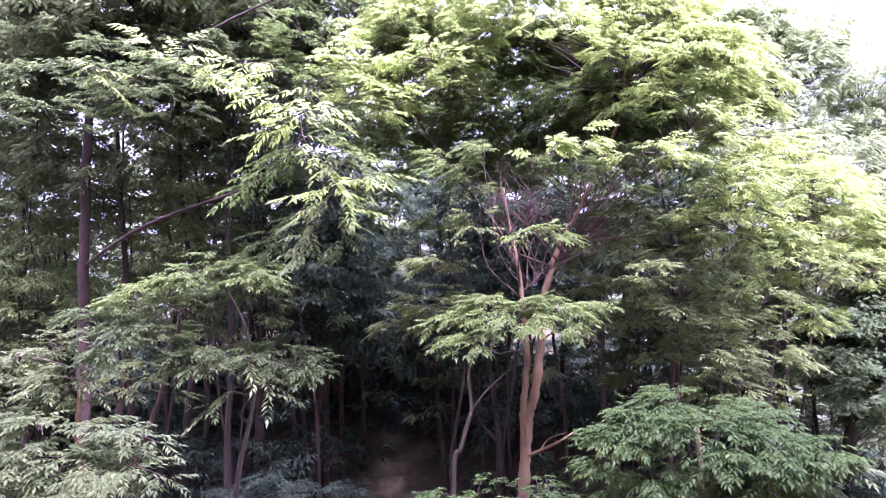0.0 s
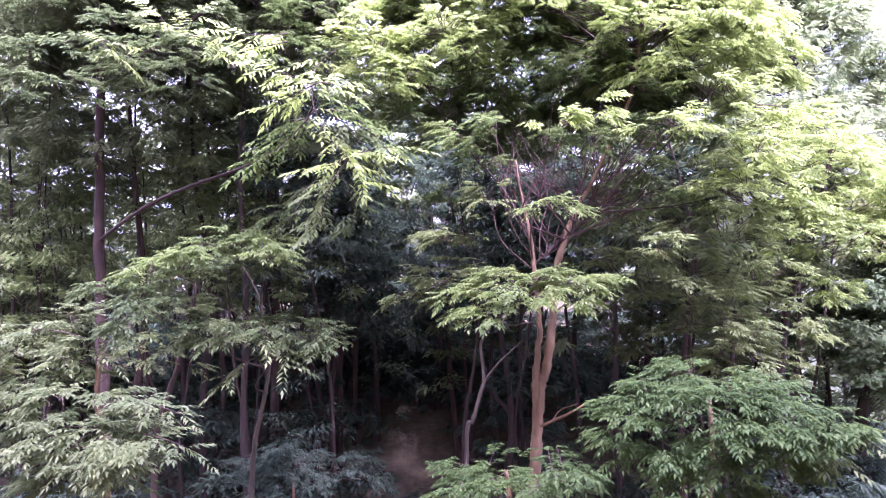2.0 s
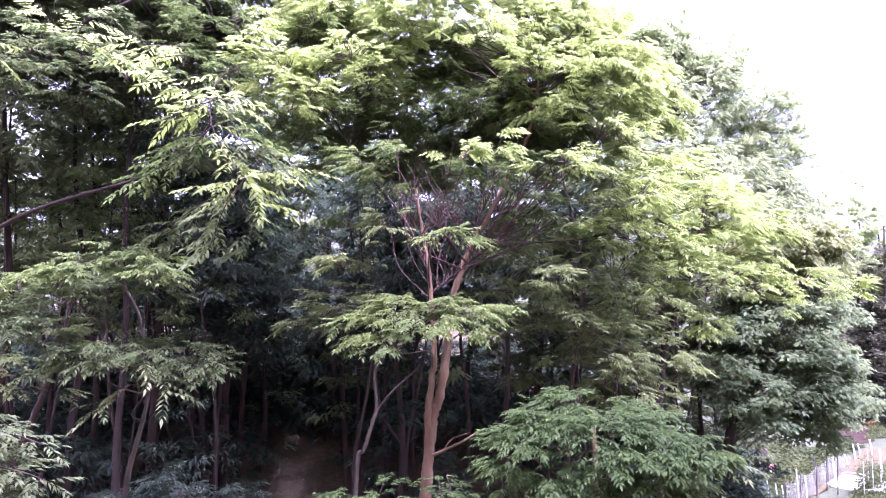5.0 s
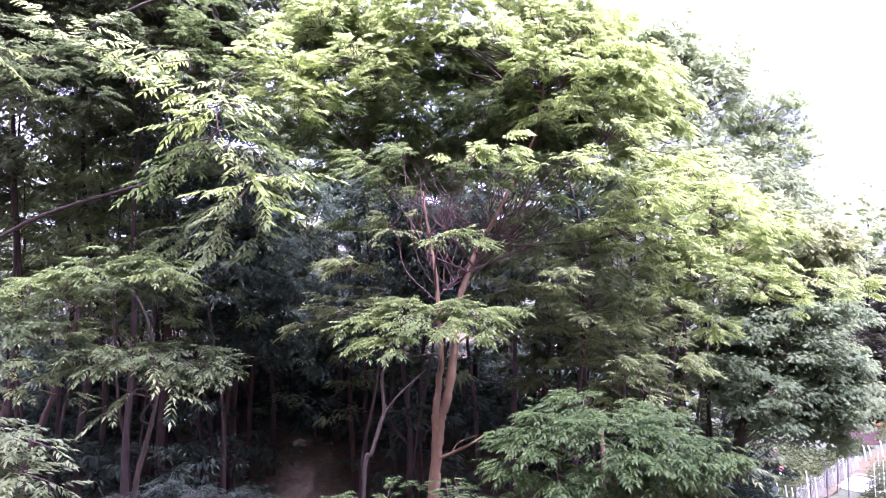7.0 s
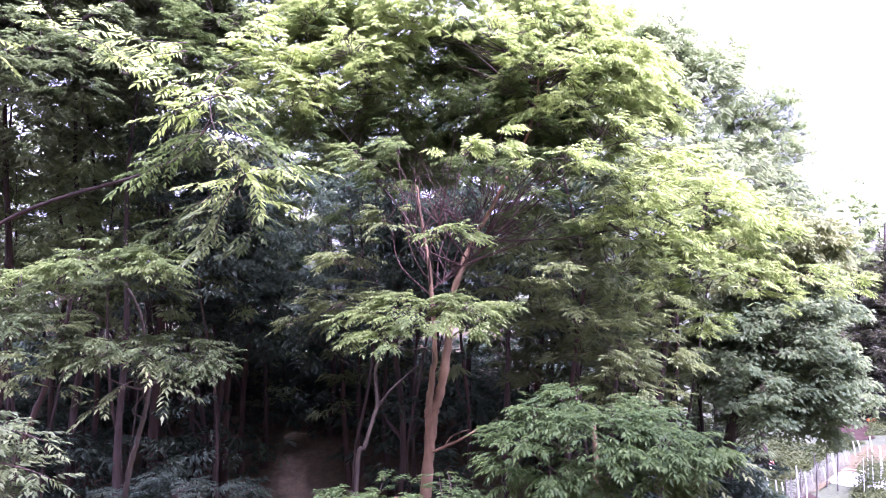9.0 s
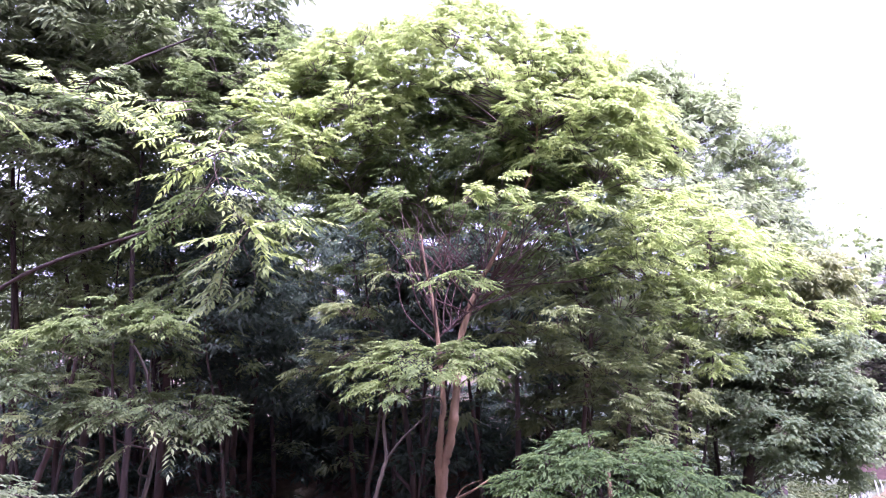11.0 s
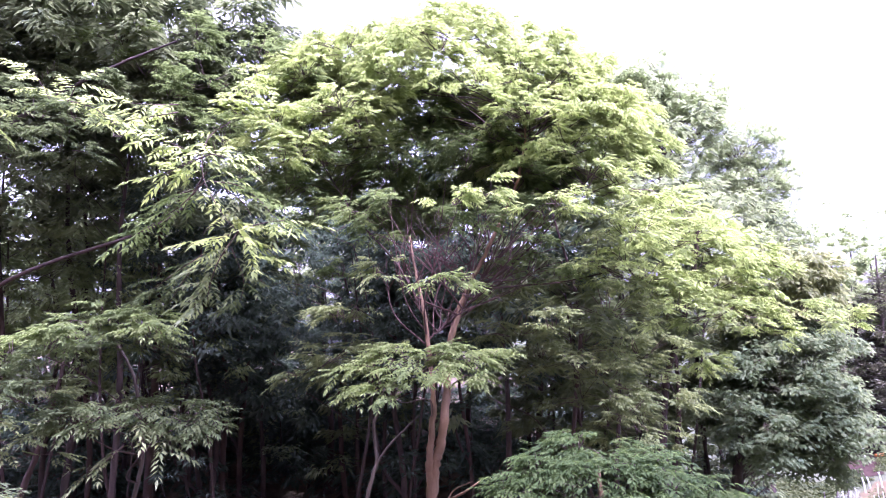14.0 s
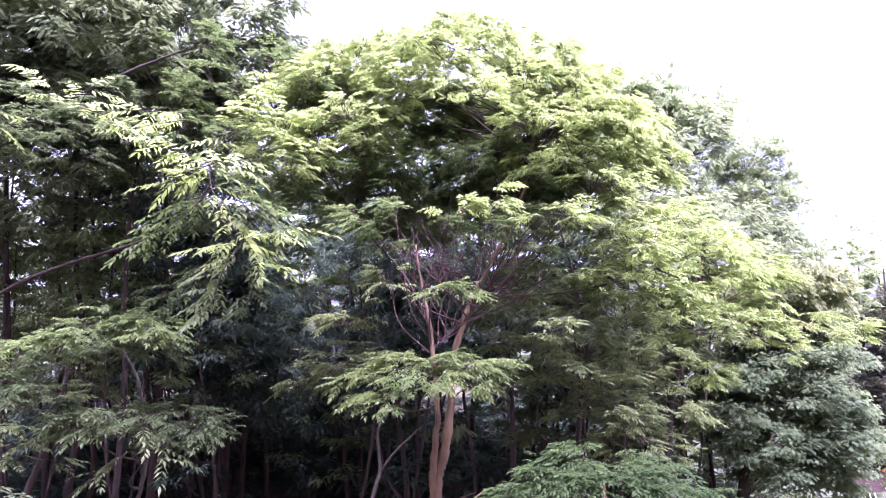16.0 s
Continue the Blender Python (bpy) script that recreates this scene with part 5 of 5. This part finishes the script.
def plastic_tunnel(a, b, w, h):
    """A low bed cover of white plastic over hoops."""
    g = on_ground(*a)
    t = thing("bed_cover", g, "low white plastic cover over a vegetable bed", "bed cover")
    a, b = np.array(a), np.array(b)
    side = np.array([-(b - a)[1], (b - a)[0]]) / np.linalg.norm(b - a)
    S, T = np.meshgrid(np.linspace(0, 1, 14), np.linspace(0, np.pi, 11))
    ripple = 1 + 0.06 * np.sin(S * 40)
    p = a + (b - a) * S[..., None] + side * (w * np.cos(T) * ripple)[..., None]
    shut = np.clip(np.minimum(S, 1 - S) * 9, 0, 1)
    z = ground_height(p[..., 0], p[..., 1]) + h * np.sin(T) * ripple * shut + 0.02
    v = np.dstack([p, z[..., None]]).reshape(-1, 3)
    i = (np.arange(10)[:, None] * 14 + np.arange(13)[None]).ravel()
    mesh_object("sheet", v, np.stack([i, i + 1, i + 15, i + 14], 1), WHITE_PLASTIC, t, True)
    for k in range(4):
        c = a + (b - a) * (0.02 + 0.32 * k)
        T = np.linspace(0, np.pi, 11)
        q = [(*(c + side * (w * 1.03) * math.cos(x)), g[2] + h * 1.06 * math.sin(x) + 0.02) for x in T]
        v, f = tube(q, np.full(11, 0.012), 5)
        mesh_object("hoop", v, f, PALE_POLE, t, True)
    return t


plastic_tunnel((12.51, 21.53), (13.84, 22.81), 0.42, 0.12)
plastic_tunnel((13.37, 20.94), (14.82, 22.15), 0.42, 0.12)


def bean_row(x, y, seed):
    g = on_ground(x, y)
    t = thing("bean_plant", g, "climbing bean plant on a cane in the garden", "plant", "climbing beans")
    v, f = tube([g, (g[0], g[1], g[2] + 1.05)], [0.015, 0.012], 6)
    mesh_object("cane", v, f, PALE_POLE, t, True)
    rng = np.random.default_rng(seed)
    n = 70
    z = rng.uniform(0.05, 0.95, n)
    a = rng.uniform(0, 6.28, n)
    r = 0.2 * np.sqrt(rng.uniform(0, 1, n)) * (1.2 - 0.4 * z)
    p = np.stack([g[0] + r * np.cos(a), g[1] + r * np.sin(a), g[2] + z], 1)
    v, f = simple_leaves(p, a, np.zeros(n), 0.09, 0.36, rng, 3)
    tagged(mesh_object("foliage", v, f, GRASS, t), kind="stuff")
    return t


for k, q in enumerate(((12.78, 20.71), (13.35, 21.17), (13.82, 22.15), (13.83, 21.53))):
    bean_row(*q, 600 + k)


def rounded_box(name, place, size, material, parent, bevel=0.02, turn=0.0):
    bm = bmesh.new()
    bmesh.ops.create_cube(bm, size=1, matrix=Matrix.Diagonal((*size, 1)))
    bmesh.ops.bevel(bm, geom=bm.edges[:], offset=bevel, segments=2, affect='EDGES')
    me = bpy.data.meshes.new(name)
    bm.to_mesh(me)
    bm.free()
    me.materials.append(material)
    ob = new(name, me)
    ob.parent = parent
    ob.location = place
    ob.rotation_euler = (0, 0, turn)
    return ob


def crate(x, y):
    g = on_ground(x, y)
    t = thing("crate", g, "small pale crate with a faded red lid on the weeds", "crate")
    rounded_box("body", (0, 0, 0.14), (0.42, 0.3, 0.28), WHITE_PLASTIC, t)
    rounded_box("lid", (0, 0, 0.31), (0.48, 0.36, 0.07), RED_PAINT, t)
    return t


crate(*(10.97, 23.09))


def bucket(x, y):
    g = on_ground(x, y)
    t = thing("bucket", g, "orange plastic bucket lying below the trees", "bucket")
    v, f = tube([(g[0] - 0.2, g[1], g[2] + 0.1), (g[0] + 0.16, g[1], g[2] + 0.09), (g[0] + 0.17, g[1], g[2] + 0.09)], [0.075, 0.1, 0.02], 14)
    mesh_object("shell", v, f, ORANGE_PLASTIC, t, True)
    v, f = tube([(g[0] + 0.15, g[1], g[2] + 0.09), (g[0] + 0.18, g[1], g[2] + 0.09)], [0.112, 0.112], 14)
    mesh_object("rim", v, f, ORANGE_PLASTIC, t, True)
    return t


bucket(*(20.10, 31.81))


def sack(x, y, s):
    g = on_ground(x, y)
    bm = bmesh.new()
    bmesh.ops.create_icosphere(bm, subdivisions=3, radius=1)
    for q in bm.verts:
        lump = 1 + 0.14 * noise.noise(q.co * 1.8 + Vector((x, y, 0)))
        q.co = Vector((q.co.x * 0.32 * s * lump, q.co.y * 0.2 * s * lump, max(q.co.z, -0.5) * 0.17 * s * lump + 0.08 * s))
    me = bpy.data.meshes.new("sack")
    bm.to_mesh(me)
    bm.free()
    me.materials.append(WHITE_PLASTIC)
    for q in me.polygons:
        q.use_smooth = True
    ob = new("sack", me)
    ob.location = g
    return tagged(ob, "slumped white plastic sack on the bare earth", "sack", "white sacks")


sack(*(20.85, 33.95), 0.6)
sack(*(19.25, 31.54), 0.65)
